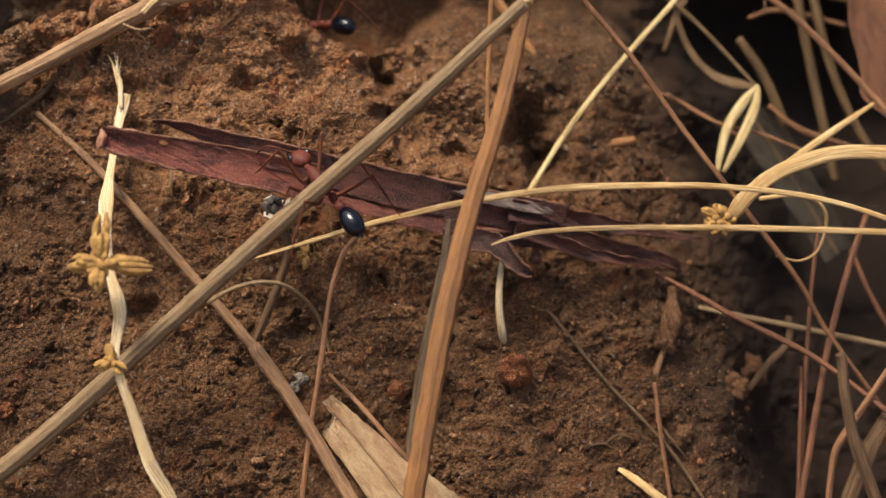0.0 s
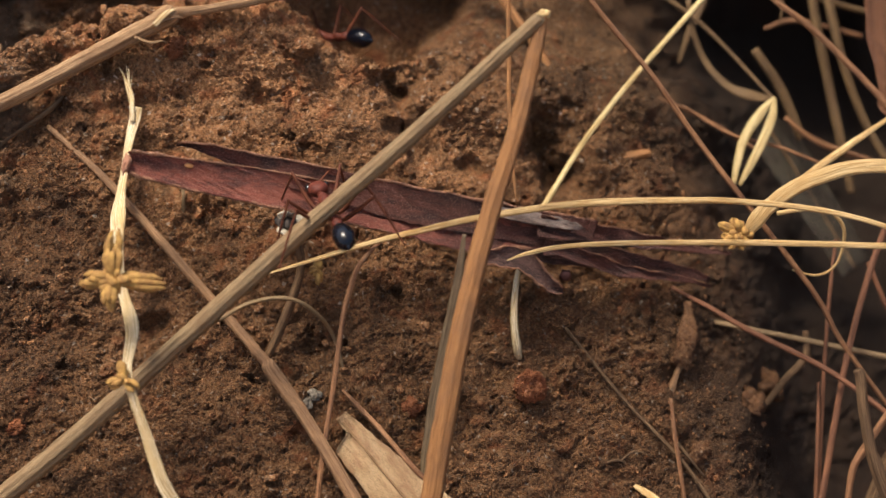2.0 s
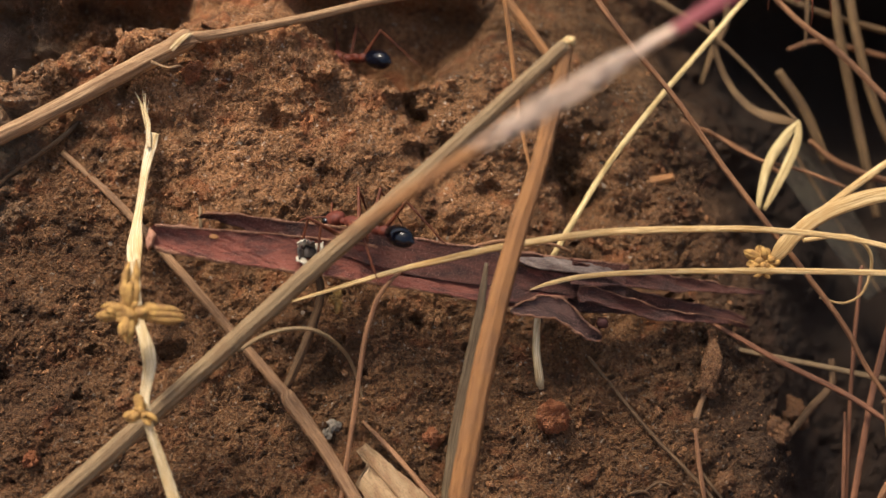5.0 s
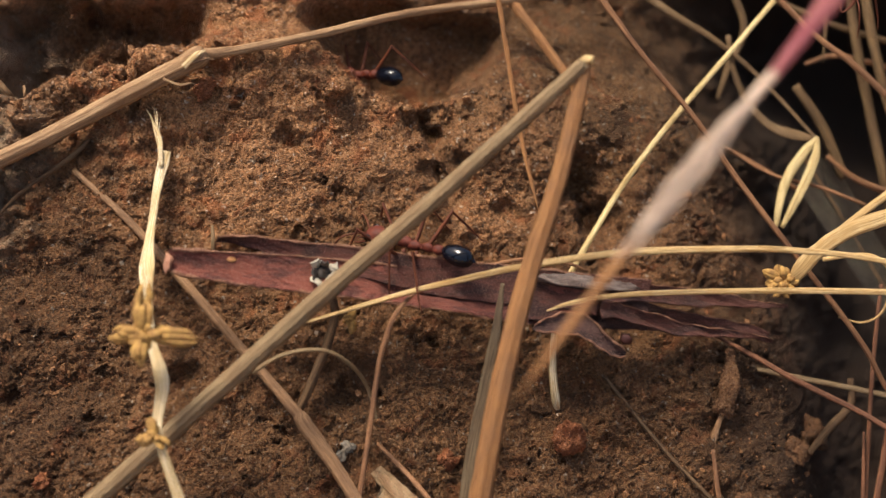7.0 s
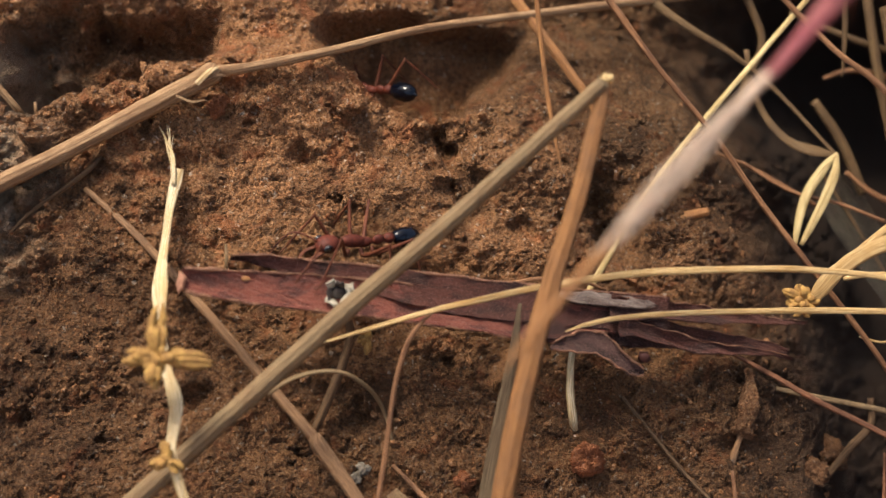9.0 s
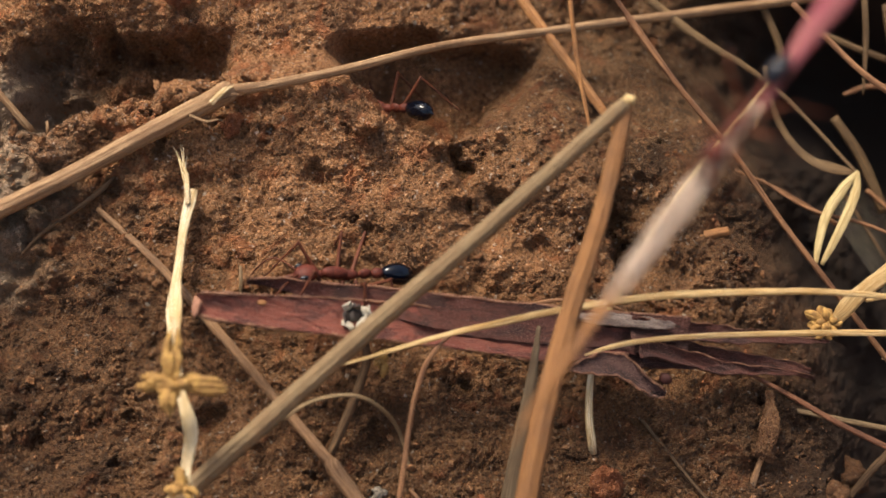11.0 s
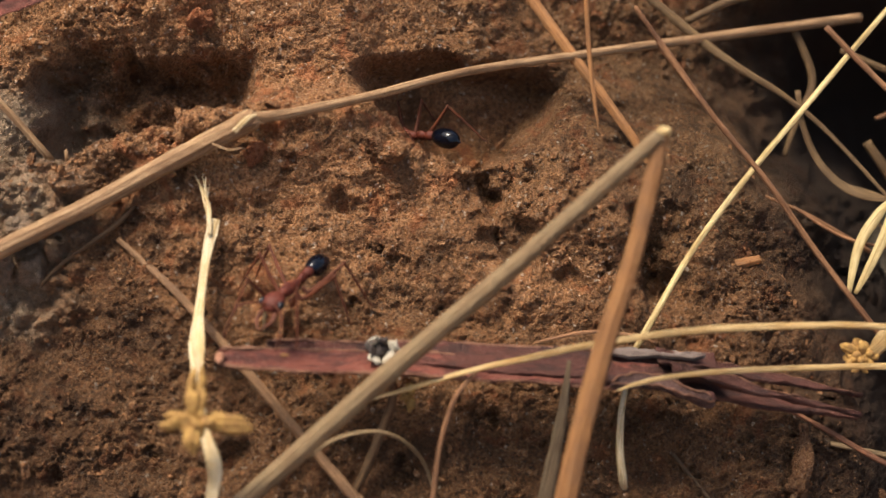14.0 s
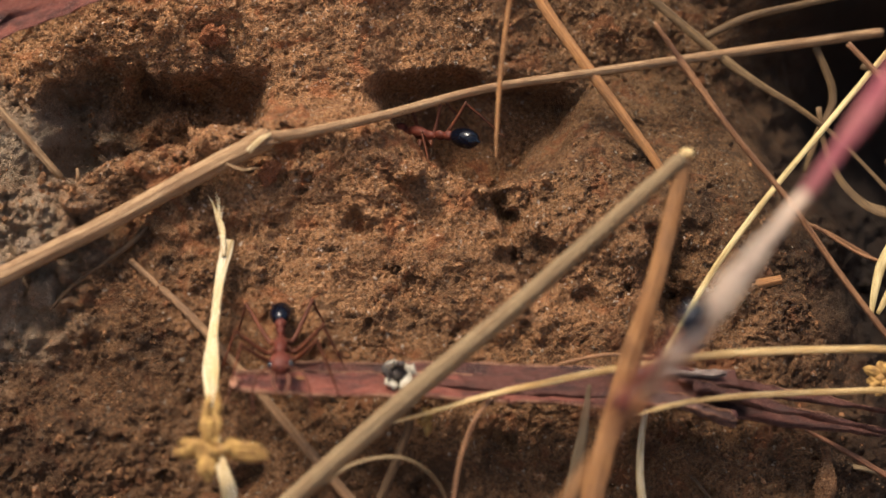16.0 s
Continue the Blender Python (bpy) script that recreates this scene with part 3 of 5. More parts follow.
ANT_ROWS = [(0, -16.06, 10.61, 9.35, -9.39, 2.88, 15.65), (0.5, -16.03, 10.85, 8.32, -10.40, 4.22, 16.68),
    (1, -15.83, 11.17, 8.56, -9.75, 4.41, 16.44), (1.5, -15.47, 9.12, 7.75, -11.17, 3.30, 17.25), (2, -15.31, 8.66, 7.61, -11.58, 3.02, 17.39),
    (2.5, -15.50, 8.25, 7.78, -12.60, 1.78, 17.22), (3, -15.33, 8.20, 8.83, -11.05, 0.04, 16.17), (3.5, -15.57, 8.18, 7.61, -12.00, 2.59, 17.39),
    (4, -15.92, 7.92, 7.23, -11.35, 4.91, 17.77), (6.5, -14.67, 8.02, 0.80, -4.37, 6.47, 6.20), (7, -14.01, 8.57, 0.71, -4.00, 6.14, 6.29),
    (7.5, -14.62, 8.63, 0.99, -4.47, 5.70, 6.01), (8, -15.98, 8.92, 1.16, -5.43, 6.88, 5.84), (8.5, -18.51, 8.58, 6.51, -8.88, 7.97, 0.49),
    (9, -20.10, 9.09, 6.98, -11.26, 10.10, 0.02), (11.5, -25.02, 8.47, 5.67, -14.56, 8.08, 1.33), (12, -26.90, 8.68, 5.47, -16.30, 7.89, 1.53),
    (12.5, -30.14, 9.48, 5.18, -19.37, 8.78, 1.82), (13, -29.84, 9.59, 5.80, -19.62, 9.88, 1.20), (13.5, -27.62, 10.08, 8.99, -21.60, 12.44, 0.01),
    (14, -28.48, 8.69, 11.84, -24.70, 12.58, 2.16), (14.5, -29.11, 7.47, 11.97, -26.42, 11.68, 2.03), (15, -29.85, 8.49, 12.27, -27.67, 11.53, 1.73),
    (15.5, -29.17, 6.94, 12.38, -30.21, 10.66, 1.62), (16, -28.85, 5.00, 12.10, -29.96, 9.81, 1.90)]
PLUME_ROWS = [(0, 20.6, 38.2, 22), (3.2, 16.6, 40.4, 22), (3.5, 15.4, 32.4, 24), (3.7, 10.5, 23.2, 27), (3.9, 8.8, 23.0, 27), (4.2, 9.9, 23.1, 25),
    (6.3, 17.3, 17.4, 47), (6.5, 18.0, 18.6, 48), (7, 18.9, 19.8, 50.6), (7.5, 17.6, 19.7, 47), (8, 15.2, 21.0, 51), (8.5, 15.2, 22.4, 54),
    (9, 16.4, 21.6, 47), (11.3, 13.0, 21.4, 53), (11.5, 12.7, 21.4, 53), (12, 11.4, 20.8, 50), (12.5, -1.6, 26.5, 29), (12.7, -12.4, 32.2, 15),
    (13, 12.5, 17.4, 61), (13.5, -0.6, 45.3, 20), (13.7, -7.2, 25.5, 31), (14, -1.2, 45.7, 20), (14.3, 9.3, 15.4, 56), (14.5, 4.6, 21.3, 42),
    (15, 14.1, 20.2, 63), (15.5, 8.2, 21.9, 46), (16, 11.0, 20.5, 51.5)]
NEEDLE_ROWS = [(0, 5.3, 7.1, 0.4), (1, 6.1, 6.6, 2.5), (1.5, 6.1, 6.2, 2.3), (2.5, 7.4, 9.3, 5.2), (3.5, 8.5, 13.2, 9.5), (4, 7.9, 10.7, 8.3),
    (6.5, 4.7, 11.8, 12.5), (7, 4.7, 11.2, 11.7), (8, 4.6, 12.7, 10.4), (9, 5.3, 17.5, 8.9), (11.5, 7.9, 24.2, 10.0), (12, 9.8, 27.4, 12.4),
    (13, 8.9, 31.5, 6.8), (14, 4.0, 26.6, 5.2), (14.5, 0.9, 24.4, -0.2), (15, -8.8, 24.1, -5.5), (15.5, -12.9, 27.7, -5.2), (16, -8.4, 25.4, -4.6)]
HOLE_ANT_ROWS = [(0, -11.98, 26.71), (0.5, -12.02, 26.76), (1, -11.81, 26.71), (1.5, -11.71, 26.65), (2, -11.58, 26.64), (3, -11.69, 26.81),
    (3.5, -11.72, 26.72), (4, -11.58, 26.79), (6.5, -11.84, 26.79), (7, -11.90, 26.70), (8, -11.81, 26.59), (9, -11.97, 26.70), (11.5, -11.94, 26.59),
    (12, -11.98, 26.59), (13, -11.82, 26.36), (14, -11.84, 26.39), (14.5, -11.85, 26.56), (15, -11.67, 26.93), (15.5, -11.66, 27.69), (16, -11.55, 28.36)]
TOP_ANT_ROWS = [(0, 38.0, 42.8), (3.3, 36.1, 41.4), (3.7, 34.8, 32.8), (4, 34.2, 31.8), (4.3, 34.4, 32.7), (6.3, 39.7, 35.6), (7, 39.3, 35.4),
    (8, 38.8, 37.0), (9, 38.5, 43.4), (16, 36.1, 53.9)]

# ---- stems, blades and twigs ----
straw("bent_straw", [(-50.3, -26.4, 11, 2.1), (-40.5, -18.4, 12, 1.9), (-28.5, -7.7, 13, 1.79), (-16.6, 3, 14.5, 1.78), (-4.9, 13.1, 16, 1.57),
    (6.7, 23.6, 17.3, 1.38),
    (8.1, 24.9, 17.4, 1.19)], M_GREY_STRAW, "thick grey-brown dry grass stalk folded sharply at its top", ribs=9, part_name="upper_culm", keep="bent")
straw("bent_straw", [(8.3, 25.2, 17.4, 1.19), (7.7, 21.9, 17.2, 1.47), (5.8, 13.9, 17, 1.66), (3.5, 6.5, 16.5, 1.85), (1.2, -2.2, 16, 2.04),
    (-0.8, -12.1, 15, 2.14), (-2.9, -24.6, 13.5, 2.16), (-4.1, -32.1, 12.5, 2.17)], M_CULM, "", flat=0.55, ribs=7, part_name="hanging_culm", onto="bent")
v, f = lump(0.62, (1.0, 0.8, 0.8), 0.5, 4.4, 3, 0.2)
fold = mesh_object("fold", v, f, M_FOLD, kept["bent"], "pale yellow broken fold")
fold.location = Vector((8.55, 25.35, 17.4)) * MM
straw("broken_blade", [(0.7, 3.3, 6, 0.39), (-0.1, -2.4, 6, 1.08), (-1.2, -8.5, 5, 1.48), (-2.4, -16, 4, 1.88), (-3.8, -27.3, 3, 2.09),
    (-5, -34.6, 1, 2.02)], M_GREY_BLADE, "grey weathered blade end standing beside the folded stalk", flat=0.3, ribs=5)
straw("dry_grass", [(-35.3, 17.3, 1.4, 1.2), (-35.5, 16.2, 1.5, 1.35), (-36, 13.8, 2, 1.25), (-36.2, 10.8, 3.5, 1.25), (-36.2, 7.8, 6, 1.4),
    (-35.9, 5.2, 9, 1.75), (-35.5, 3.2, 11.5, 1.4), (-35.1, 1.0, 13, 1.25), (-34.4, -2.4, 14.5, 1.15), (-33.2, -5.6, 16, 1.5), (-33.1, -7.4, 16.3, 1.3),
    (-33.5, -10.2, 16.5, 1.2), (-32.9, -13, 17, 1.35), (-31.7, -16.4, 17, 1.55), (-29.9, -21.9, 16.5, 1.5), (-28, -25.4, 16, 1.48),
    (-26, -30, 16, 1.44)], M_PALE_STRAW, "pale yellow dry grass blade with a frayed tip", flat=0.22, ribs=4, twist=40, part_name="blade", keep="fray")
straw("dry_grass", [(-35.7, 15.6, 1.9, 0.5), (-35.8, 17.2, 1.7, 0.55), (-35.9, 18.6, 1.3, 0.42), (-36.5, 20, 0.9, 0.25),
    (-37.5, 21.8, 0.4, 0.07)], M_PALE_STRAW, "", flat=0.4, ribs=3, part_name="split_tip", onto="fray")
straw("dry_grass", [(-35.9, 16.9, 1.2, 0.3), (-36.5, 19.3, 1, 0.2),
    (-37.2, 21.4, 0, 0.08)], M_PALE_STRAW, "", flat=0.5, ribs=3, part_name="fibre", onto="fray")
straw("dry_grass", [(-35.9, 16.9, 1.2, 0.3), (-36.2, 19.5, 1, 0.2),
    (-36.3, 21.6, 1.1, 0.08)], M_PALE_STRAW, "", flat=0.5, ribs=3, part_name="fibre", onto="fray")
straw("dry_grass", [(-35.9, 16.9, 1.2, 0.3), (-36.1, 19.2, 1, 0.15),
    (-35.8, 20.8, 1.7, 0.05)], M_PALE_STRAW, "", flat=0.5, ribs=3, part_name="fibre", onto="fray")
straw("dry_grass", [(-35.9, 16.9, 1.2, 0.3), (-36.3, 19.7, 1, 0.15),
    (-36.7, 22.1, 0.6, 0.05)], M_PALE_STRAW, "", flat=0.5, ribs=3, part_name="fibre", onto="fray")
straw("long_stem", [(-59.3, 12.5, 6, 1.77), (-57.4, 13.6, 5, 1.78), (-52, 16.4, 4, 1.79), (-46.7, 19.2, 2.8, 1.8), (-39.5, 23.3, 1.5, 1.91),
    (-33.8, 26.2, 1.8, 2.09), (-31.6, 27.4, 2, 2.26),
    (-31, 27.8, 1.9, 1.54)], M_TAN_STRAW, "long ribbed tan stem with a swollen joint lying across the nest", ribs=9, part_name="lower_culm", keep="long")
straw("long_stem", [(-32, 27.2, 2, 1.09), (-31.1, 27.6, 1.9, 1.22), (-27.6, 28.1, 1.3, 1.05), (-19.8, 30.1, -2, 0.97), (-9.3, 33.3, -7.5, 0.91),
    (2.5, 35.6, -13, 0.94), (15.8, 38.1, -20, 1.08), (26.2, 39.9, -24, 1.15),
    (37.6, 41.8, -28, 1.12)], M_TAN_STRAW, "", ribs=7, part_name="upper_culm", onto="long")
straw("long_stem", [(-35.4, 24.9, 2.6, 0.32), (-33.7, 24.3, 2.4, 0.27), (-32.5, 24.5, 2, 0.18),
    (-32, 24.3, 1.6, 0.09)], M_TAN_STRAW, "", flat=0.4, ribs=3, part_name="frayed_sheath", onto="long")
straw("long_stem", [(-33.1, 26.1, 3, 0.63), (-31.8, 27.3, 3.4, 0.63),
    (-30.8, 27.9, 3, 0.13)], M_PALE_STRAW, "", flat=0.4, ribs=3, part_name="frayed_sheath", onto="long")
straw("long_stem", [(-32.5, 26.5, 3.2, 0.54), (-31, 27, 2.9, 0.41),
    (-29.9, 27, 2.2, 0.09)], M_BROWN_STICK, "", flat=0.4, ribs=3, part_name="frayed_sheath", onto="long")
straw("fallen_stick", [(-45.3, 15.2, 0.8, 0.61), (-39.1, 9.8, 2.2, 0.8), (-32.5, 2.9, 4, 0.99), (-26.7, -3.6, 5, 0.99), (-20.7, -10.3, 6.2, 1.18),
    (-19.9, -11.3, 6.3, 1.17)], M_BROWN_STICK, "brown dry twig with a joint lying down the soil face", ribs=7, part_name="thin_end", keep="stick")
straw("fallen_stick", [(-20.5, -10.4, 6.4, 1.27), (-19.7, -11.6, 6.6, 1.66), (-16, -16.6, 7.5, 1.36), (-9.8, -26.3, 10, 1.44),
    (-7.1, -30.6, 11, 1.43)], M_BROWN_STICK, "", ribs=7, part_name="thick_end", onto="stick")
straw("thin_straw", [(47.5, 51.5, -20, 0.5), (38.6, 42.0, -17, 0.6), (31.1, 33.6, -14, 0.65), (27.9, 29.9, -13, 0.65), (21.1, 22.2, -10, 0.64),
    (14.9, 14.4, -7, 0.63), (10.1, 6.9, -4, 0.67),
    (7.8, 3, -3, 0.6)], M_GREEN_STRAW, "slender pale straw with a bleached base passing behind bark", ribs=5, part_name="culm", keep="thin")
straw("thin_straw", [(8.0, 3.4, -2.9, 0.55), (6.6, -1.8, -0.4, 0.66), (6.3, -6.3, 0.2, 0.85), (6.7, -9.5, -0.4, 0.9),
    (7, -11, -2.0, 0.6)], M_PALE_STRAW, "", ribs=5, part_name="base", onto="thin")
straw("bare_twig", [(7.7, 39.4, 0, 0.14), (8, 38.8, 0, 0.46), (10.1, 36, -0.5, 0.55), (10.9, 34.8, -0.6, 0.78), (15.9, 28.1, -1, 0.6),
    (21.9, 21.1, -2, 0.6), (27.9, 12.9, -3, 0.65), (40.1, -2.4, -5, 0.62), (44.3, -9.1, -6.5, 0.58),
    (51.6, -18.5, -9, 0.53)], M_RED_STRAW, "thin red-brown twig with a pointed dark tip", ribs=5)
straw("arching_awn", [(-20.5, -1, 7, 0.2), (-14.8, 0.7, 7.5, 0.49), (-8.7, 2.5, 8, 0.58), (-3.2, 3.8, 9, 0.68), (2.8, 5.1, 9.5, 0.72),
    (13, 6.5, 9, 0.77), (25.4, 6.9, 7, 0.73), (31.7, 6.7, 5.5, 0.69), (38.1, 6.1, 4.5, 0.64), (44.4, 4.8, 4, 0.6),
    (52.1, 2.3, 3, 0.6)], M_YELLOW_STRAW, "slender golden awn arching over the bark strip", ribs=4, flat=0.6)
straw("grass_awn", [(5.2, 0.5, 8, 0.15), (7.3, 1.2, 8.2, 0.44), (10.7, 1.9, 8, 0.53), (16.9, 2.3, 6, 0.59), (25.9, 2.4, 3, 0.65),
    (32.5, 2.4, 1, 0.71), (42.4, 2.2, -1, 0.71),
    (55.1, 1.8, -3, 0.72)], M_YELLOW_STRAW, "pale golden pointed grass awn beside the bark strip", ribs=4, flat=0.5)
straw("orange_stem", [(-7.4, 51.8, -15, 1.3), (-3.3, 43.6, -14.2, 1.24), (1.9, 36, -13.3, 1.19), (5.9, 30.6, -13, 1.09), (9.4, 25.6, -12.7, 0.99),
    (14.8, 17.1, -12.5, 0.84), (17.4, 13.4, -12.5, 0.64)], M_ORANGE_STRAW, "orange-brown dry stem lying on the far soil", ribs=5)
straw("twig_fragment", [(16.1, 11.4, -12.3, 1.08), (18.6, 12.1, -12, 1.3),
    (22.9, 13.1, -12.5, 0.97)], M_ORANGE_STRAW, "short orange-brown twig fragment on the soil", ribs=5)
straw("seed_husk", [(38.4, 20, -16, 0.33), (36.7, 18.1, -15.6, 1.1), (34.6, 15, -15, 1.1), (33.6, 12, -14.3, 0.87),
    (33.1, 9.3, -14, 0.44)], M_GREEN_STRAW, "pale yellow split seed husk", flat=0.3, ribs=4, part_name="valve", keep="husk")
straw("seed_husk", [(38.4, 19.9, -16, 0.33), (38, 17.6, -15.4, 0.99), (36.8, 14.8, -14.8, 1.09), (35.2, 11.8, -14.2, 0.87),
    (33.8, 9.3, -14, 0.44)], M_GREEN_STRAW, "", flat=0.3, ribs=4, part_name="valve", onto="husk")
straw("wide_blade", [(32.1, 3.1, -0.5, 0.81), (33, 4.7, 0.3, 1.72), (34.4, 6.4, 1, 1.61), (37, 8.4, 1.5, 1.61), (40.5, 9.9, 2, 1.6),
    (44.9, 10.8, 2, 1.5), (52.7, 10.6, 1, 1.51)], M_YELLOW_STRAW, "broad golden ribbed blade bending out of a yellow tuft", flat=0.2, ribs=6)
straw("narrow_blade", [(34.2, 5.9, -2, 0.72), (40.1, 10.2, -5, 0.83), (45.3, 13.6, -8, 0.85),
    (51, 17.3, -10, 0.43)], M_YELLOW_STRAW, "narrow golden blade rising from a yellow tuft", flat=0.3, ribs=3)
straw("curled_tendril", [(35.9, 5.7, -2, 0.51), (39.7, 6.2, -3, 0.51), (42.2, 5.8, -3, 0.46), (43.9, 3.7, -4, 0.41), (43.3, 0.1, -5, 0.31),
    (41.1, -1.3, -5, 0.26), (38.3, -0.7, -5, 0.21)], M_YELLOW_STRAW, "curled thin yellow tendril below a tuft", ribs=3)
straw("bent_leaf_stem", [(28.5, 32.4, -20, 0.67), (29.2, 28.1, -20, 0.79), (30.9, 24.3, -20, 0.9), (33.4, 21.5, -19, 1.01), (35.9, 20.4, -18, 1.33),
    (38.5, 19.7, -16.5, 0.55)], M_SHADED_STRAW, "dull yellow bent leaf stem behind a seed husk", flat=0.4, ribs=4)
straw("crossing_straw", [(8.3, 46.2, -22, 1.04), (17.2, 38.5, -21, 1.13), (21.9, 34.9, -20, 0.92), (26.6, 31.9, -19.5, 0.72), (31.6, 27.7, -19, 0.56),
    (38.7, 19.4, -16.6, 0.44)], M_SHADED_STRAW, "yellow straw slanting through the far tangle", ribs=4)
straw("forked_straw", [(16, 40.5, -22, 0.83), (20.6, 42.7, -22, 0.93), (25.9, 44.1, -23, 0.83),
    (32.6, 45.6, -24, 0.73)], M_SHADED_STRAW, "short yellow straw forking off in the far tangle", ribs=4)
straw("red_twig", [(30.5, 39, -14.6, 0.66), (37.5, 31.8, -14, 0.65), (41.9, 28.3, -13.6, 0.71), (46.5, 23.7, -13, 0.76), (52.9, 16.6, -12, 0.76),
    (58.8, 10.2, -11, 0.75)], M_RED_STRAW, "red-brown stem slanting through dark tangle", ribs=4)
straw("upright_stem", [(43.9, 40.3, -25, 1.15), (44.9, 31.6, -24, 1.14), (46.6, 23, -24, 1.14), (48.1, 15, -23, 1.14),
    (49.4, 8.6, -23, 1.03)], M_SHADED_STRAW, "blurred brown upright stem", ribs=4)
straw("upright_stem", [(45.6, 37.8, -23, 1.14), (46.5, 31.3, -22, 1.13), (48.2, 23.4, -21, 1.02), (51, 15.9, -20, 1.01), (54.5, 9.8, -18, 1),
    (59.6, 2.8, -16, 0.99)], M_SHADED_STRAW, "leaning tan stem in the dark tangle", ribs=4)
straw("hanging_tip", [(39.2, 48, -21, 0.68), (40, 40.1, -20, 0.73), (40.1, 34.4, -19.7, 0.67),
    (39.8, 29, -19.7, 0.17)], M_SHADED_STRAW, "pale grass tip hanging down", flat=0.4, ribs=3)
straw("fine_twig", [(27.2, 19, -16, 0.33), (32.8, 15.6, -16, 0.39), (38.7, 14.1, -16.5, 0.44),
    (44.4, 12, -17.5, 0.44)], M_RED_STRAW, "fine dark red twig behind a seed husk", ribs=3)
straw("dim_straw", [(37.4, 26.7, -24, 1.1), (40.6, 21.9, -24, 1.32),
    (43.4, 15.4, -24, 1.32)], M_SHADED_STRAW, "dim tan straw deep in the tangle", ribs=4)
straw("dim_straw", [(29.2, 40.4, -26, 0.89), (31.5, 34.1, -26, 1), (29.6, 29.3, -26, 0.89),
    (28.2, 25.1, -26, 0.56)], M_SHADED_STRAW, "dim bent straw deep in the tangle", ribs=4)
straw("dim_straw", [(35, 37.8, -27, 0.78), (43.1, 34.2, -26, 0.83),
    (52.8, 31.4, -26, 0.83)], M_SHADED_STRAW, "dim straw crossing the shaded hollow", ribs=4)
straw("fine_twig", [(39.2, 29.7, -27, 0.5), (43.4, 30.7, -27, 0.67),
    (51.7, 28.7, -27, 0.67)], M_RED_STRAW, "fine red twig crossing the shaded hollow", ribs=3)
straw("fine_twig", [(40.8, 18, -22, 0.49), (44.9, 15, -22, 0.76), (51.7, 12.6, -22, 0.76)], M_RED_STRAW, "fine red twig low in the tangle", ribs=3)
straw("fine_twig", [(24.7, 20.2, -19, 0.32), (30.3, 17.8, -20, 0.54),
    (37.2, 13.9, -21, 0.54)], M_RED_STRAW, "fine red twig behind a seed husk", ribs=3)
straw("red_twig", [(24.7, -2.7, -7.5, 0.42), (29.3, -5.2, -7, 0.58), (33.8, -7.8, -6.5, 0.63), (42.7, -12.4, -5, 0.62), (50.5, -18.4, -3, 0.62),
    (54.8, -21.7, -2, 0.61)], M_RUST, "red-brown stem lying below the bark strip", ribs=4)
straw("pale_straw", [(27.5, -6.3, -10, 0.48), (33.7, -7.6, -9.5, 0.64), (40.4, -8.9, -9.5, 0.64), (52.4, -11.4, -10, 0.75),
    (58.5, -12.6, -10, 0.75)], M_GREY_STRAW, "pale grey straw half sunk in shade", ribs=4)
straw("rust_stem", [(44.6, 2.8, -11, 0.43), (43.6, -3.9, -10, 0.48), (42.8, -11.9, -9, 0.48), (42.1, -21.1, -8, 0.53),
    (41.5, -30.8, -7, 0.53)], M_RUST, "thin rust-red upright stem", ribs=3)
straw("rust_stem", [(49.9, 4.4, -9, 0.69), (47.5, -1.9, -8, 0.74), (45, -10.4, -7, 0.74), (43.3, -18.2, -6, 0.73),
    (41.1, -29.8, -5, 0.73)], M_RUST, "rust-red upright stem, the thicker one", ribs=3)
straw("rust_stem", [(41.9, -13.8, -8, 0.21), (41.7, -19.7, -7.5, 0.42),
    (41.3, -30.8, -7, 0.53)], M_RUST, "short rust-red shoot beside a stem", ribs=3)
straw("rust_stem", [(49.4, 0.1, -15, 0.55), (52.1, -6.1, -15, 0.6), (56.6, -13.6, -15, 0.66)], M_RUST, "rust-red leaning stem in deep shade", ribs=3)
straw("dead_twig", [(44.1, -11.6, 1.2, 0.91), (44.5, -12.5, 1.1, 1.11), (44.8, -15.6, 1, 1.11), (45.6, -20.1, 1, 1.21), (46.4, -22.6, 1, 1.51),
    (47.5, -25.7, 1, 1.31), (49.9, -32.7, 1, 1.41)], M_DARK_TWIG, "dark broken-off dead twig with a blunt end", ribs=6)
straw("crooked_stem", [(52.5, -11.2, -3, 0.72), (48, -17.8, -3, 0.72), (46, -20.8, -3, 0.93), (44.7, -23.1, -3, 0.77), (44.1, -26.9, -3, 0.67),
    (43.8, -31.4, -3, 0.67)], M_RED_STRAW, "crooked pale stem with a joint", ribs=4)
straw("brown_stub", [(36, -16.9, -10.5, 0.75), (38.5, -13.6, -10, 0.96), (40.8, -10.9, -9.8, 0.96),
    (40.8, -7.9, -9.8, 0.75)], M_DARK_TWIG, "dull brown forked stub in shade", ribs=4)
straw("thin_twig", [(12.2, -7.2, -3.9, 0.41), (15.9, -11.8, -3.4, 0.46), (19.7, -16.3, -2.7, 0.46), (25.4, -22.3, -2.2, 0.46),
    (29.5, -28.2, -1.8, 0.46), (31.7, -31.2, -1.4, 0.46)], M_DARK_TWIG, "thin straight grey-brown stem lying on soil", ribs=3)
straw("thin_twig", [(24.3, -19.5, -2.4, 0.41), (26.1, -21.8, -2.6, 0.36),
    (28, -24.1, -3.4, 0.21)], M_DARK_TWIG, "short thin side shoot on soil", ribs=3)
straw("thin_twig", [(24, -15.1, -2.4, 0.36), (24.4, -19.1, -1.9, 0.51), (25, -23.5, -1.4, 0.46),
    (25.9, -29.6, -1.4, 0.46)], M_RED_STRAW, "thin red-brown stem under a papery bud", ribs=3)
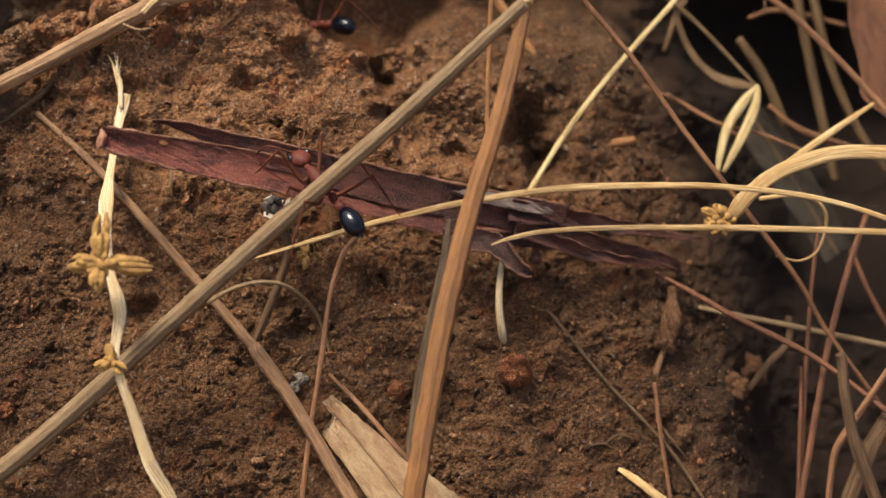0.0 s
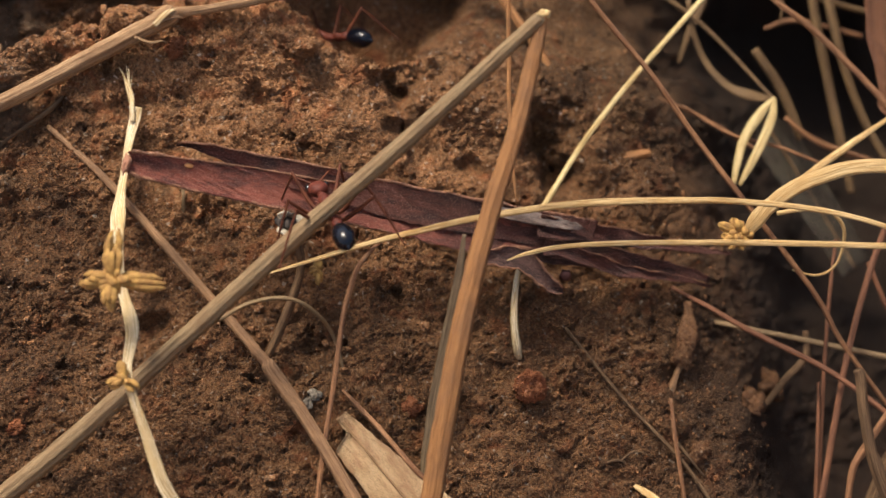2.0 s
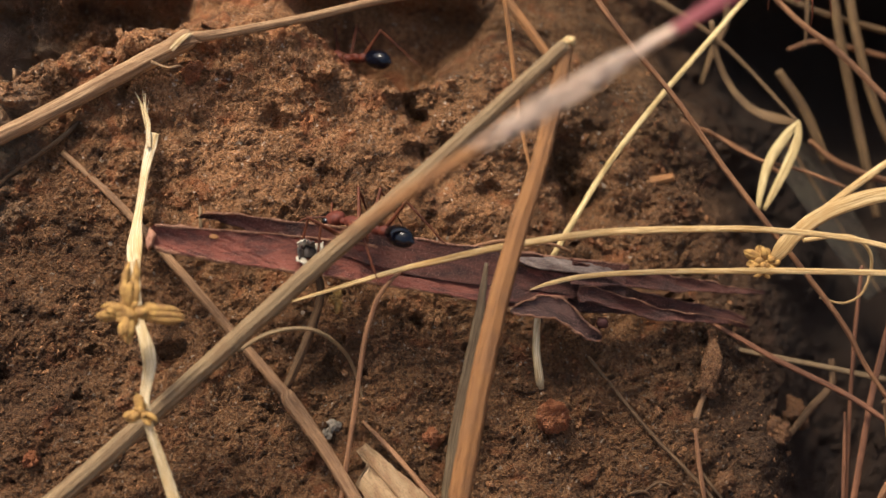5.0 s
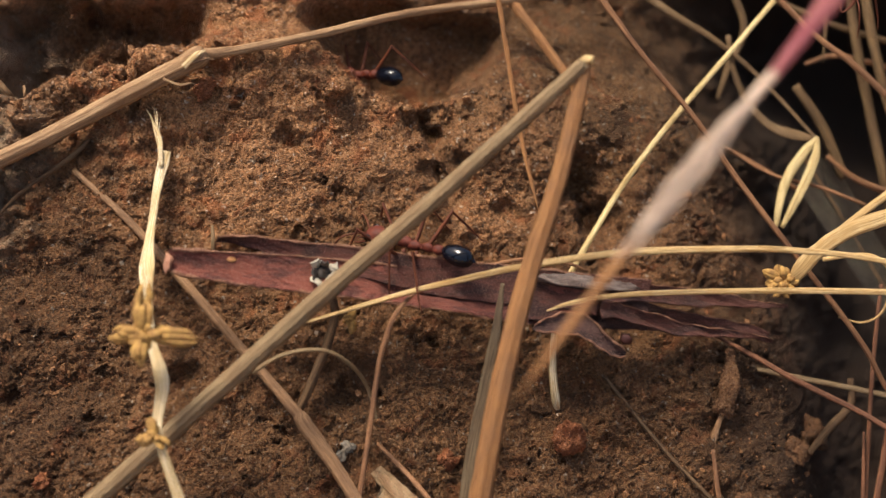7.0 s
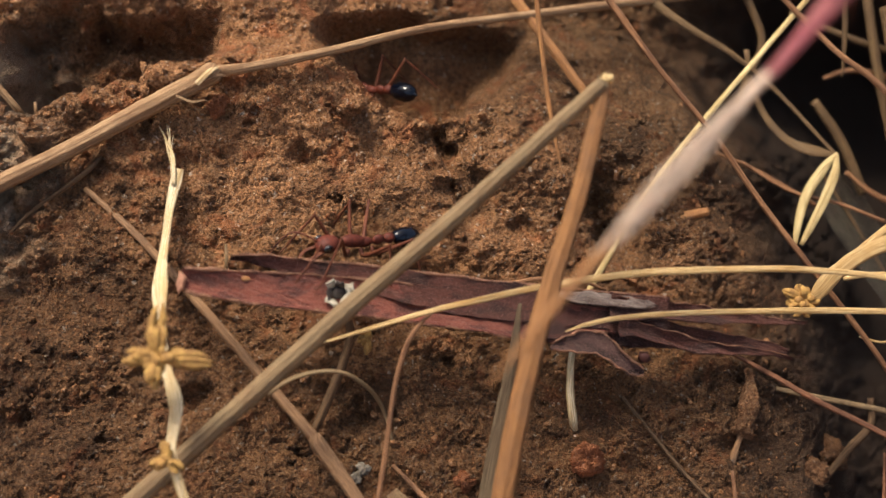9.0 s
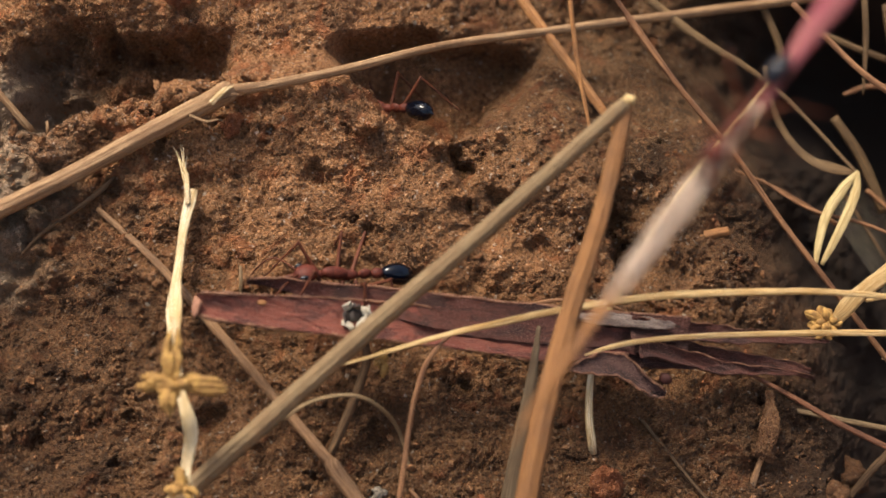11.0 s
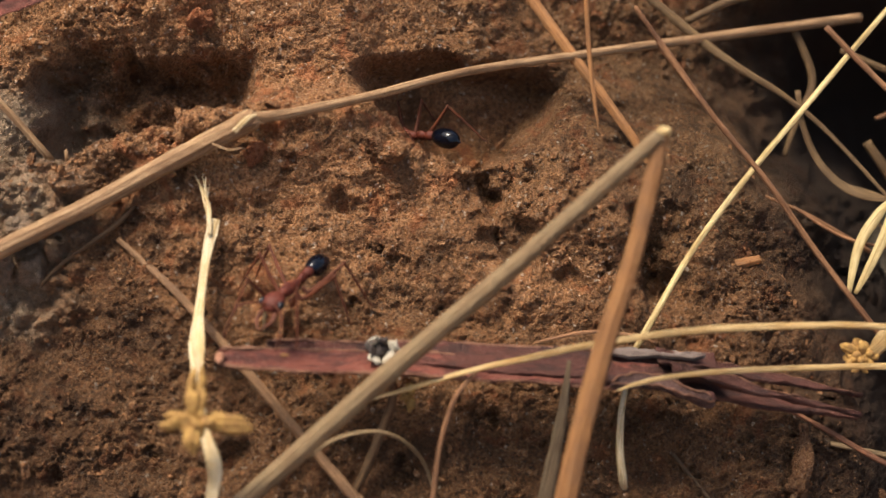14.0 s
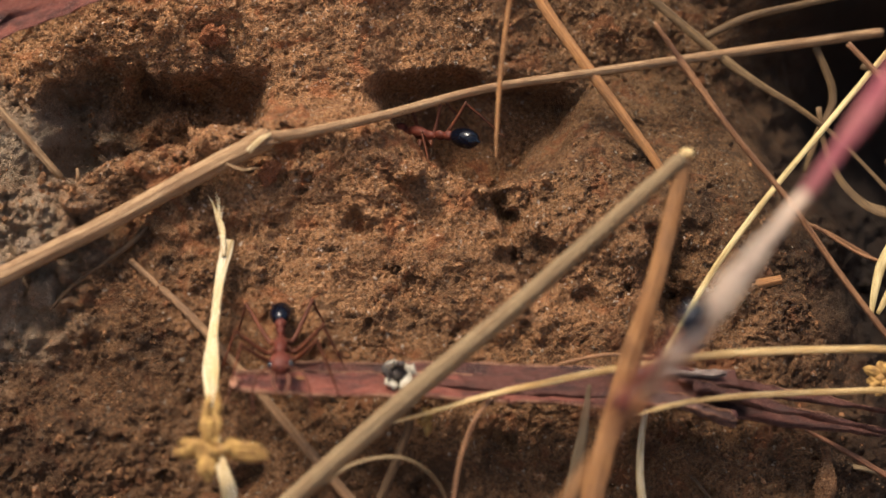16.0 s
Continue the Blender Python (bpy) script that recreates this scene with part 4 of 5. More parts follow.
straw("leaf_tip", [(19.4, -24.6, -2, 0.2), (20.9, -25.4, -1, 0.76), (23.2, -27, 0, 0.91),
    (27, -30, 0, 1.01)], M_YELLOW_STRAW, "buff pointed dry leaf tip", flat=0.3, ribs=3)
# grey stem; the dark twig colour stands in for shade on it
straw("thick_straw", [(53.8, -16.2, -5, 1.77), (49.9, -21.3, -4.5, 1.87), (48, -25.1, -4, 1.97),
    (45.7, -31, -4, 1.97)], M_DARK_TWIG, "thick weathered grey stem among red stems", ribs=6)
straw("rootlet", [(14.6, -26.5, -2.2, 0.26), (15.7, -23.7, -1.6, 0.36), (16.7, -22.2, -1, 0.41), (18.4, -22, -1.2, 0.36),
    (19.3, -23.4, -2.5, 0.21)], M_DARK_TWIG, "dark wiry rootlet curling out of soil", ribs=3)
straw("rootlet", [(18.3, -22, -1.4, 0.31), (19.9, -21, -1.6, 0.26),
    (21.9, -21.6, -2.6, 0.15)], M_DARK_TWIG, "dark wiry rootlet lying on soil", ribs=3)
straw("small_twig", [(-12.5, -13.7, 3.7, 0.35), (-10.6, -15.5, 4.5, 0.54), (-8.2, -17.9, 5.7, 0.59), (-5.1, -21.3, 6.9, 0.63),
    (-3, -23.4, 6.9, 0.59)], M_RED_STRAW, "small red-brown twig beside a dry leaf", ribs=4)
straw("red_stalk", [(-7.9, 2.7, 6.5, 0.34), (-9.2, 1.6, 7.3, 0.44), (-10.6, -0.2, 7.6, 0.53), (-11.4, -2.3, 7.6, 0.58), (-12.2, -5.4, 7.6, 0.58),
    (-13.1, -12, 8, 0.58), (-14.2, -19.3, 8, 0.58), (-14.9, -24.8, 8, 0.58),
    (-15.4, -30.8, 8, 0.58)], M_RED_STRAW, "slender reddish stalk hooked at its top", ribs=4)
straw("wiry_stem", [(-24.8, -5.7, 11.5, 0.43), (-22.4, -4.2, 10, 0.43), (-19.5, -3.5, 9.5, 0.43), (-16.9, -3.9, 8.3, 0.44), (-14.7, -5.8, 5.5, 0.44),
    (-13.4, -8.3, 3, 0.4), (-12.3, -12.5, 2, 0.3)], M_GREY_STRAW, "wiry grey arching stem", ribs=3)
straw("soil_peg", [(-30.3, 9.3, 1.2, 0.3), (-30.2, 7.3, 1.6, 0.4),
    (-30.4, 4.8, 0.2, 0.35)], M_GREY_STRAW, "tiny upright straw stub in the soil", ribs=3)
straw("buried_stem", [(-2.4, 4.5, -1.5, 0.3), (0.3, 5.2, -1, 0.39), (3.4, 5.7, -1, 0.39), (7.8, 5.3, -2, 0.39),
    (10.3, 4.4, -3, 0.3)], M_RED_STRAW, "thin reddish stem half behind the bark strip", ribs=3)
straw("short_straw", [(-61.1, 33.5, 0, 0.73), (-58.8, 30.4, 0, 0.73), (-56, 27.3, -0.5, 0.74), (-53.4, 24.1, -1.5, 0.74),
    (-53, 23.3, -3, 0.65)], M_TAN_STRAW, "short tan straw leaning into the nest edge", ribs=4)
straw("soil_peg", [(-51.1, 24.5, -1, 0.32), (-51, 23.4, -1, 0.37),
    (-51.4, 21.9, -3, 0.37)], M_TAN_STRAW, "tiny tan straw stub on the nest edge", ribs=3)
straw("root", [(-52.9, 10.4, 2.5, 0.27), (-50.8, 12.7, 2, 0.45), (-47.5, 15.1, 1.6, 0.5), (-45, 17.1, 1, 0.55),
    (-43.6, 18.7, 0.3, 0.37)], M_DARK_TWIG, "dark thin root flush with the soil", ribs=3)


# ---- small still things ----
def stone(name, a, b, r, material, label, stretch=(1, 0.8, 0.8), lift=-0.05, seed=1.0, rough=0.55):
    v, f = lump(r * 1.1, stretch, rough, seed, 4, 0.16)
    ob = mesh_object(name, v, f, material)
    ob.matrix_basis = FACE @ pose(a * MM, b * MM, (soil_height(a, b) + r * lift) * MM, seed * 40, seed * 70, seed * 110)
    return tagged(ob, label, "stone")


stone("pebble", -54.8, 16.4, 1.5, M_GREY_SOIL, "pale grey pebble on the soil", seed=1.3)
stone("pebble", -16.6, -15.2, 1.0, M_PEBBLE_GREY, "small grey pebble beside a twig", seed=2.1)
stone("pebble", -15.6, -14.4, 0.7, M_PEBBLE_GREY, "small grey pebble beside a twig", seed=2.9)
stone("clod", -4.9, -15.6, 1.1, M_RED_SOIL, "round rust-red clod of soil", (1, 0.85, 0.9), seed=3.3)
stone("clod", 8.0, -13.6, 2.1, M_RED_SOIL, "large rust-red clod under a straw", (1.2, 0.8, 0.7), 0.1, seed=4.2, rough=0.35)
stone("clod", -38.8, 39.4, 1.4, M_RED_SOIL, "red clod above a nest opening", seed=5.1)
stone("clod", -17.2, 24.2, 1.7, M_CRUMB, "flat orange chip of soil on the crest", (1.3, 0.8, 0.5), 0.1, seed=6.6, rough=0.3)
stone("clod", -31.5, 24.3, 1.2, M_RED_SOIL, "red clod below a stem joint", seed=7.2)
stone("clod", -47.5, -17.4, 1.0, M_RED_SOIL, "rust-red clod on the dark soil", seed=8.4)
stone("clod", 36.5, -15.0, 2.2, M_DARK_SOIL, "dull red clod in shade", (1.3, 0.8, 0.7), seed=9.2)
stone("clod", 27.5, -21.5, 1.3, M_DARK_SOIL, "brown earth crumb beside a seed pod", seed=2.4)
stone("clod", -58.0, 13.0, 2.2, M_GREY_SOIL, "grey lumpy clod on the bank", (1.2, 0.8, 0.8), 0.1, seed=7.7)
stone("clod", -54.0, 12.0, 1.7, M_GREY_SOIL, "grey lumpy clod on the bank", (1.1, 0.9, 0.8), 0.1, seed=8.8)


def make_pod(label, shaft, shaft_material, knob, r, stalk):
    """A soil-caked stub: a fibrous neck, a rounded end and a thin woody stalk, rows of a, b, lift over the soil, width."""
    pod = tagged(new("seed_pod"), label, "seed pod")
    pod.matrix_basis = FACE
    base = soil_height(knob[0], knob[1])
    for name, rows, mat in (("neck", shaft, shaft_material), ("stalk", stalk, M_BROWN_STICK)):
        v, f, uv = tube([(a, b, base + c, w) for a, b, c, w in rows], 5, 0.8, rough=0.35, sides=16, seed=r)
        mesh_object(name, v, f, mat, pod, uvs=uv)
    v, f = lump(r, (1, 0.85, 0.8), 0.5, r * 3, 4, 0.12)
    ob = mesh_object("knob", v, f, M_DARK_SOIL, pod)
    ob.location = Vector((knob[0], knob[1], base + 0.4)) * MM
    return pod


make_pod("orange-brown dry stub with a rounded crumbly end in soil", [(26.6, -4.4, -0.8, 1.0), (26.6, -6.6, -0.1, 1.7), (26.4, -8.6, 0.4, 2.0), (26.0, -10.6, 0.4, 1.6)],
         M_DARK_SOIL, (25.8, -10.9), 1.2, [(25.6, -11.4, 0.3, 0.9), (25.0, -13.2, 0.2, 0.8), (24.2, -16.0, 0.0, 0.7), (24.2, -18.6, -0.4, 0.5)])
make_pod("pale teardrop seed pod on a brown earth crumb", [(33.5, -17.6, 0.9, 0.9), (33.1, -18.5, 1.2, 1.5), (32.4, -20.0, 1.1, 0.9), (31.6, -21.7, 0.7, 0.2)],
         M_GREY_STRAW, (34.2, -16.2), 1.7, [(31.8, -21.4, 0.6, 0.3), (31.2, -22.6, 0.3, 0.3), (30.8, -23.6, 0.0, 0.2)])


def make_leaf(name, start, end, width, c0, c1, material, label, curl=0.6, seed=1.0, edges=None):
    """A dry leaf blade with a raised midrib; its spine runs from start to end on the face."""
    length = math.hypot(end[0] - start[0], end[1] - start[1])
    leaf = tagged(new(name), label, "leaf")
    leaf.matrix_basis = FACE @ pose(start[0] * MM, start[1] * MM, c0 * MM, 0, -math.degrees(math.atan2(c1 - c0, length)),
                                    math.degrees(math.atan2(end[1] - start[1], end[0] - start[0])))

    def half(u):
        return 0.5 * width * min(1.0, (u / 0.16) ** 0.55) * (1 - 0.25 * u) * (1 + 0.08 * wob(u * 6, seed))

    def form(u, w):
        v = 2 * w - 1
        return curl * v * v * width * 0.25 + 0.25 * wob(u * 5 + v, seed + 2) + 0.4 * width * 0.1 * u - 0.10 * math.exp(-(v / 0.07) ** 2), 0.0

    low, high = edges or (lambda u: -half(u), half)
    v, f, uv = strip(low, high, length, 0.14, form, 60, 18)
    mesh_object("blade", v, f, material, leaf, uvs=uv)
    v, f, uv = tube([(length * u, 0.02 * width * math.sin(4 * u), 0.16, 0.05 * width) for u in (0.03, 0.3, 0.6, 1.0)], 3)
    mesh_object("midrib", v, f, M_TAN_STRAW, leaf, uvs=uv)
    return leaf


make_leaf("dry_leaf", (-12.8, -16.4), (-0.0, -31.9), 5.6, 6.3, 7.5, M_LEAF, "torn buff dry leaf with a pale midrib on the soil", 0.12, 1.0,
          (lambda u: -0.25 - 2.2 * smooth(0.09, 0.13, u) - 0.8 * u + 0.1 * wob(u * 14, 3), lambda u: 1.1 + 4.4 * u ** 1.15 + 0.12 * wob(u * 16, 7)))
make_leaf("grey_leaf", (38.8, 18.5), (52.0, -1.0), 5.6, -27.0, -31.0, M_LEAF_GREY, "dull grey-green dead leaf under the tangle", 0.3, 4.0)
make_leaf("brown_leaf", (56.5, 14.0), (52.5, 46.0), 12.5, -13.0, -20.0, M_LEAF_RED, "broad smooth red-brown dead leaf curling upward", 0.7, 6.0)


def make_red_leaf():
    leaf = tagged(new("red_bark_flake"), "dull red bark flake with a dark slot hanging over the nest", "bark")
    p = (-62.5, 35.0)
    leaf.matrix_basis = FACE @ pose(p[0] * MM, p[1] * MM, 1.0 * MM, 0, 0, 22)

    def form(u, w):
        return 0.5 * (2 * w - 1) ** 2 + 0.2 * wob(u * 7 + w, 3.0) - 0.7 * math.exp(-((w - 0.32) / 0.05) ** 2) * smooth(0.5, 0.2, u), 0.0

    v, f, uv = strip(lambda u: 0.6 + 0.2 * wob(u * 9, 2), lambda u: 6.0 - 4.5 * u * u + 0.2 * wob(u * 9, 5), 24.0, 0.3, form, 60, 20)
    mesh_object("flake", v, f, M_BARK, leaf, uvs=uv)
    v, f, uv = tube([(-1, 1.4, 0.35, 1.1), (3, 1.9, 0.25, 1.0), (6.6, 2.9, 0.15, 0.2)], 3, 0.25)
    mesh_object("slot", v, f, M_BARK_DARK, leaf, uvs=uv)


make_red_leaf()


def make_seed_head():
    head = tagged(new("dried_flower"), "fluffy white and black seed head on a dark stalk", "flower")
    head.matrix_basis = FACE
    v, f, uv = tube([(-17.4, 3.2, 6.6, 0.7), (-16.8, 0.2, 6.0, 0.8), (-17.6, -3.0, 5.0, 0.9), (-19.4, -7.4, 4.2, 0.9), (-20.7, -10.2, 3.6, 0.8)], 4)
    mesh_object("stalk", v, f, M_DARK_TWIG, head, uvs=uv)
    v, f = lump(1.25, (1, 0.9, 0.9), 0.5, 3.0, 3, 0.2)
    core = mesh_object("core", v, f, M_DARK_TUFT, head)
    core.location = Vector((-18.2, 4.6, 6.7)) * MM
    for i, (turn, wide, tall, lean, white) in enumerate(((-35, 1.7, 3.0, 18, True), (20, 1.5, 2.7, 34, True), (75, 1.0, 2.6, 22, False), (120, 1.3, 2.3, 30, True),
                                                         (185, 1.5, 2.4, 14, False), (235, 1.6, 2.6, 20, True), (285, 1.3, 2.5, 40, False))):
        def form(u, w, i=i):
            v = 2 * w - 1
            return 0.45 * math.sin(2.2 * u) * (1 - 0.35 * v * v) + 0.14 * wob(u * 4 + v, i + 2.5) + 0.06 * wob(u * 15 + 4 * v, i + 8.0), 0.0

        def half(u, wide=wide, i=i):
            return 0.5 * wide * (0.45 + 1.1 * u * (1.25 - u)) * (1 + 0.25 * wob(u * 7, i + 4))

        v, f, uv = strip(lambda u: -half(u), lambda u: half(u), tall, 0.16, form, 20, 10)
        sepal = mesh_object("sepal", v, f, M_WHITE_TUFT if white else M_DARK_TUFT, head, "papery white sepal" if i == 0 else "", uvs=uv)
        sepal.matrix_basis = Matrix.Translation(Vector((-18.0, 4.3, 6.2)) * MM) @ pose(0, 0, 0, 0, 0, turn) @ pose(0.55 * MM, 0, 0, 0, -90 + lean, 0)


make_seed_head()


def make_floret(name, a, b, c, size, arms, label, seed):
    """A withered floret: each arm is a stubby sheaf of pointed bracts."""
    thing = tagged(new(name), label, "flower")
    thing.matrix_basis = FACE @ pose(a * MM, b * MM, c * MM)
    v, f = lump(size * 0.3, (0.8, 1.1, 0.7), 0.7, seed, 3, 0.3)
    mesh_object("core", v, f, M_FLORET, thing)
    for i, (turn, far) in enumerate(arms):
        d = np.array((math.cos(radians(turn)), math.sin(radians(turn)), 0.0))
        side = np.array((-d[1], d[0], 0.0))
        for k in range(9):
            spin = 2.4 * k + i
            off = (side * math.cos(spin) + np.array((0, 0, 1.0)) * math.sin(spin)) * size * (0.10 + 0.13 * (k % 3) / 2)
            reach = far * (0.66 + 0.34 * math.sin(5.1 * k + i + seed))
            p0, p1, p2, p3 = d * far * 0.08 + off * 0.3, d * reach * 0.45 + off, d * reach * 0.8 + off * 1.25, d * reach * 1.05 + off * 0.9
            w = size * 0.22
            v, f, uv = tube([(*p0, w * 0.7), (*p1, w * 1.25), (*p2, w * 1.15), (*p3, w * 0.3)], 3, 0.55, rough=0.3, sides=8, seed=k + i)
            mesh_object("bract", v, f, M_FLORET, thing, uvs=uv)
    return thing


make_floret("floret", -34.3, -1.4, 19.6, 2.8, [(178, 3.3), (-5, 5.2), (86, 5.0), (97, 3.0), (266, 3.0)],
            "withered yellow floret on a dry grass blade", 1.0)
make_floret("floret", -33.6, -11.4, 17.6, 1.8, [(100, 1.9), (200, 1.8), (320, 1.7)], "small yellow bract where blade and stalk cross", 2.0)
make_floret("floret", 31.4, 3.4, -0.4, 2.3, [(160, 2.6), (100, 1.8), (220, 2.4), (20, 2.0), (300, 1.8), (190, 2.0)], "crumbly yellow floret remains at a tuft", 3.0)
make_floret("floret", -15.3, -0.6, 2.8, 1.6, [(80, 1.3), (270, 1.6), (190, 1.0)], "small pale yellow seed on the soil", 4.0)


# ---- the bark strip that the ants drag ----
def make_bark():
    bark = tagged(new("bark_strip"), "long curled red-brown bark strip, split and ragged at one end", "bark")

    def edge_low(u):
        return -1.2 - 2.3 * u + 0.6 * u * u - 0.15 * math.sin(9 * u) + 0.16 * wob(u * 30, 1) + 0.05 * wob(u * 160, 3) + 0.3 * smooth(0.02, 0.0, u) + 1.7 * smooth(0.85, 0.97, u)

    def edge_high(u):
        return 1.15 + 0.65 * smooth(0.0, 0.35, u) - 0.5 * smooth(0.5, 1.0, u) + 0.10 * wob(u * 40, 2) + 0.04 * wob(u * 150, 22) - 0.12 * smooth(0.02, 0.0, u)

    def form(u, w):
        groove = -0.25 * math.exp(-((w - 0.45 - 0.1 * math.sin(9 * u)) / 0.05) ** 2) * smooth(0.45, 0.6, u)
        return 1.7 * (w - 0.4) ** 2 + 0.25 * wob(u * 4 + w, 7) + 0.12 * wob(u * 18 + w * 3, 9) + 0.09 * wob(u * 60 + w * 14, 19) + groove, 0.45 * wob(w * 6, 4) * smooth(0.1, 0, u)

    v, f, uv = strip(edge_low, edge_high, 46, 0.4, form, 220, 36)
    mesh_object("main_strip", v, f, M_BARK, bark, "red-brown inner face", uvs=uv)

    def up_low(u):
        return 2.75 - 2.4 * smooth(0.0, 0.3, u) - 1.3 * smooth(0.28, 0.55, u) + 0.2 * wob(u * 22, 14)

    def up_high(u):
        return 2.85 + 0.35 * smooth(0.0, 0.05, u) - 0.35 * u + 0.1 * math.sin(8 * u) + 0.14 * wob(u * 34, 6)

    def up_form(u, w):
        return -0.35 + 0.62 * smooth(0.15, 0.38, u) + 1.1 * w * w + 0.25 * wob(u * 5 + w, 17) + 0.12 * wob(u * 26 + 3 * w, 5), 4.8

    v, f, uv = strip(up_low, up_high, 47, 0.35, up_form, 180, 18)
    mesh_object("rolled_edge", v, f, M_BARK_DARK, bark, "darker rolled edge", uvs=uv)
    for x0, reach, line, top, seed in ((4.9, 46.5, up_high, lambda u: up_form(u, 1.0)[0] - 0.1, 8), (0.3, 27.0, lambda u: edge_high(u * 0.59), lambda u: form(u * 0.59, 1.0)[0], 18),
                                       (0.2, 45.0, edge_low, lambda u: form(u, 0.0)[0] - 0.15, 28)):
        pts = [(x0 + reach * u, line(u), top(u), max(0.06, 0.26 + 0.3 * wob(u * 14, seed))) for u in np.linspace(0, 1, 40)]
        v, f, uv = tube(pts, 3, rough=0.4, sides=8)
        mesh_object("pale_rim", v, f, M_BARK_EDGE, bark, "pale torn rim" if seed == 8 else "", uvs=uv)

    def flap_mid(u):
        return -3.6 + 0.9 * math.sin(3.77 * min(u, 0.83)) - 1.7 * smooth(0.45, 1.0, u)

    def flap_half(u):
        return 0.2 + 1.05 * max(0.0, math.sin(math.pi * u)) ** 0.7 + 0.18 * wob(u * 16, 3)

    def flap_form(u, w):
        return 0.8 - 1.0 * u * u + 1.0 * (2 * w - 1) ** 2 * (0.4 + u) * 0.5 + 0.5 * wob(u * 5 + w, 31), 38.6

    v, f, uv = strip(lambda u: flap_mid(u) - flap_half(u), lambda u: flap_mid(u) + flap_half(u), 10.6, 0.4, flap_form, 50, 14)
    flap = mesh_object("torn_flap", v, f, M_BARK_FLAP, bark, "curled torn flap", uvs=uv)
    for side in (-1, 1):
        pts = [(38.6 + 10.6 * u, flap_mid(u) + side * flap_half(u), flap_form(u, 0.5 + 0.5 * side)[0] + 0.02, 0.2 + 0.16 * wob(u * 11, side + 5)) for u in np.linspace(0.02, 0.98, 30)]
        v, f, uv = tube(pts, 3, rough=0.4, sides=8)
        mesh_object("torn_rim", v, f, M_BARK_EDGE, flap, "pale torn rim" if side > 0 else "", uvs=uv)

    def grey_form(u, w):
        return 1.6 + 0.3 * wob(u * 4 + w, 41) + 0.08 * wob(u * 25 + w * 5, 43), 38.0

    v, f, uv = strip(lambda u: 1.25 + 0.55 * abs(2 * u - 1) ** 3 + 0.1 * wob(u * 20, 16), lambda u: 2.6 - 0.75 * abs(2 * u - 1) ** 3 + 0.14 * wob(u * 24, 6), 12.4, 0.4, grey_form, 60, 12)
    mesh_object("grey_flake", v, f, M_BARK_GREY, bark, "weathered grey outer flake", uvs=uv)
    for n, (x0, length, y0, y1, wide, z0, z1, mat) in enumerate((
            (38, 30, -0.6, -0.4, 4.2, 0.3, -4.0, M_BARK_DARK), (45, 25, 1.2, 3.0, 2.3, 1.2, -3.0, M_BARK_DARK),
            (46, 22, -1.2, -1.6, 1.8, 1.3, -3.0, M_BARK_DARK))):
        def half(u, wide=wide, n=n):
            return wide / 2 * (1 - 0.85 * u ** 1.5) * (1 + 0.2 * wob(u * 12, n + 11))

        def mid(u, y0=y0, y1=y1, n=n):
            return y0 + (y1 - y0) * u + 0.5 * wob(u * 3, n + 21)

        def shred_form(u, w, z0=z0, z1=z1, x0=x0, n=n):
            return z0 + (z1 - z0) * u + 0.9 * (w - 0.5) ** 2 * 3 * (1 - u) + 0.5 * wob(u * 4 + w, n + 51), x0

        v, f, uv = strip(lambda u: mid(u) - half(u), lambda u: mid(u) + half(u), length, 0.35, shred_form, 60, 10)
        shred = mesh_object("shred", v, f, mat, bark, "dark ragged shred" if n == 0 else "", uvs=uv)
        pts = [(x0 + length * u, mid(u) + half(u), shred_form(u, 1.0)[0], max(0.04, 0.06 + 0.2 * wob(u * 9, n + 61))) for u in np.linspace(0.02, 0.97, 40)]
        v, f, uv = tube(pts, 3, rough=0.4, sides=8)
        mesh_object("torn_rim", v, f, M_BARK_EDGE, shred, uvs=uv)
    v, f = lump(0.4, (1.2, 0.8, 0.25), 0.4, 2.0, 2)
    knot = mesh_object("knot", v, f, M_ORANGE_STRAW, bark, "small orange leaf scar")
    knot.location = Vector((6.4, 0.75, 0.42)) * MM
    v, f = lump(0.75, (0.5, 1.35, 0.45), 0.7, 6.0, 3, 0.35)
    end = mesh_object("curled_end", v, f, M_BARK_EDGE, bark, "pale curled end")
    end.location = Vector((0.05, -0.3, 0.35)) * MM
    v, f = lump(0.8, (0.8, 0.8, 0.8), 0.5, 12.0, 2, 0.2)
    torn = mesh_object("splinter", v, f, M_BARK_DARK, bark)
    torn.location = Vector((49.4, -3.4, -0.4)) * MM
    return bark


# ---- ants ----
LEGS = [(2.3, 0.55, 4.2, 4.4, 20), (0.9, 0.6, 0.4, 5.6, 0), (-0.6, 0.5, -5.6, 4.6, -20)]


def oval(length, width, height, taper, seed):
    """A smooth body segment along x; taper above 0 narrows its front."""
    bm = bmesh.new()
    bmesh.ops.create_uvsphere(bm, u_segments=24, v_segments=16, radius=1.0)
    for v in bm.verts:
        x = v.co.x
        k = 1 - taper * x * 0.5
        v.co = Vector((x * length / 2, v.co.y * width / 2 * k, v.co.z * height / 2 * k)) * MM
    verts, faces = [tuple(v.co) for v in bm.verts], [tuple(v.index for v in p.verts) for p in bm.faces]
    bm.free()
    return verts, faces


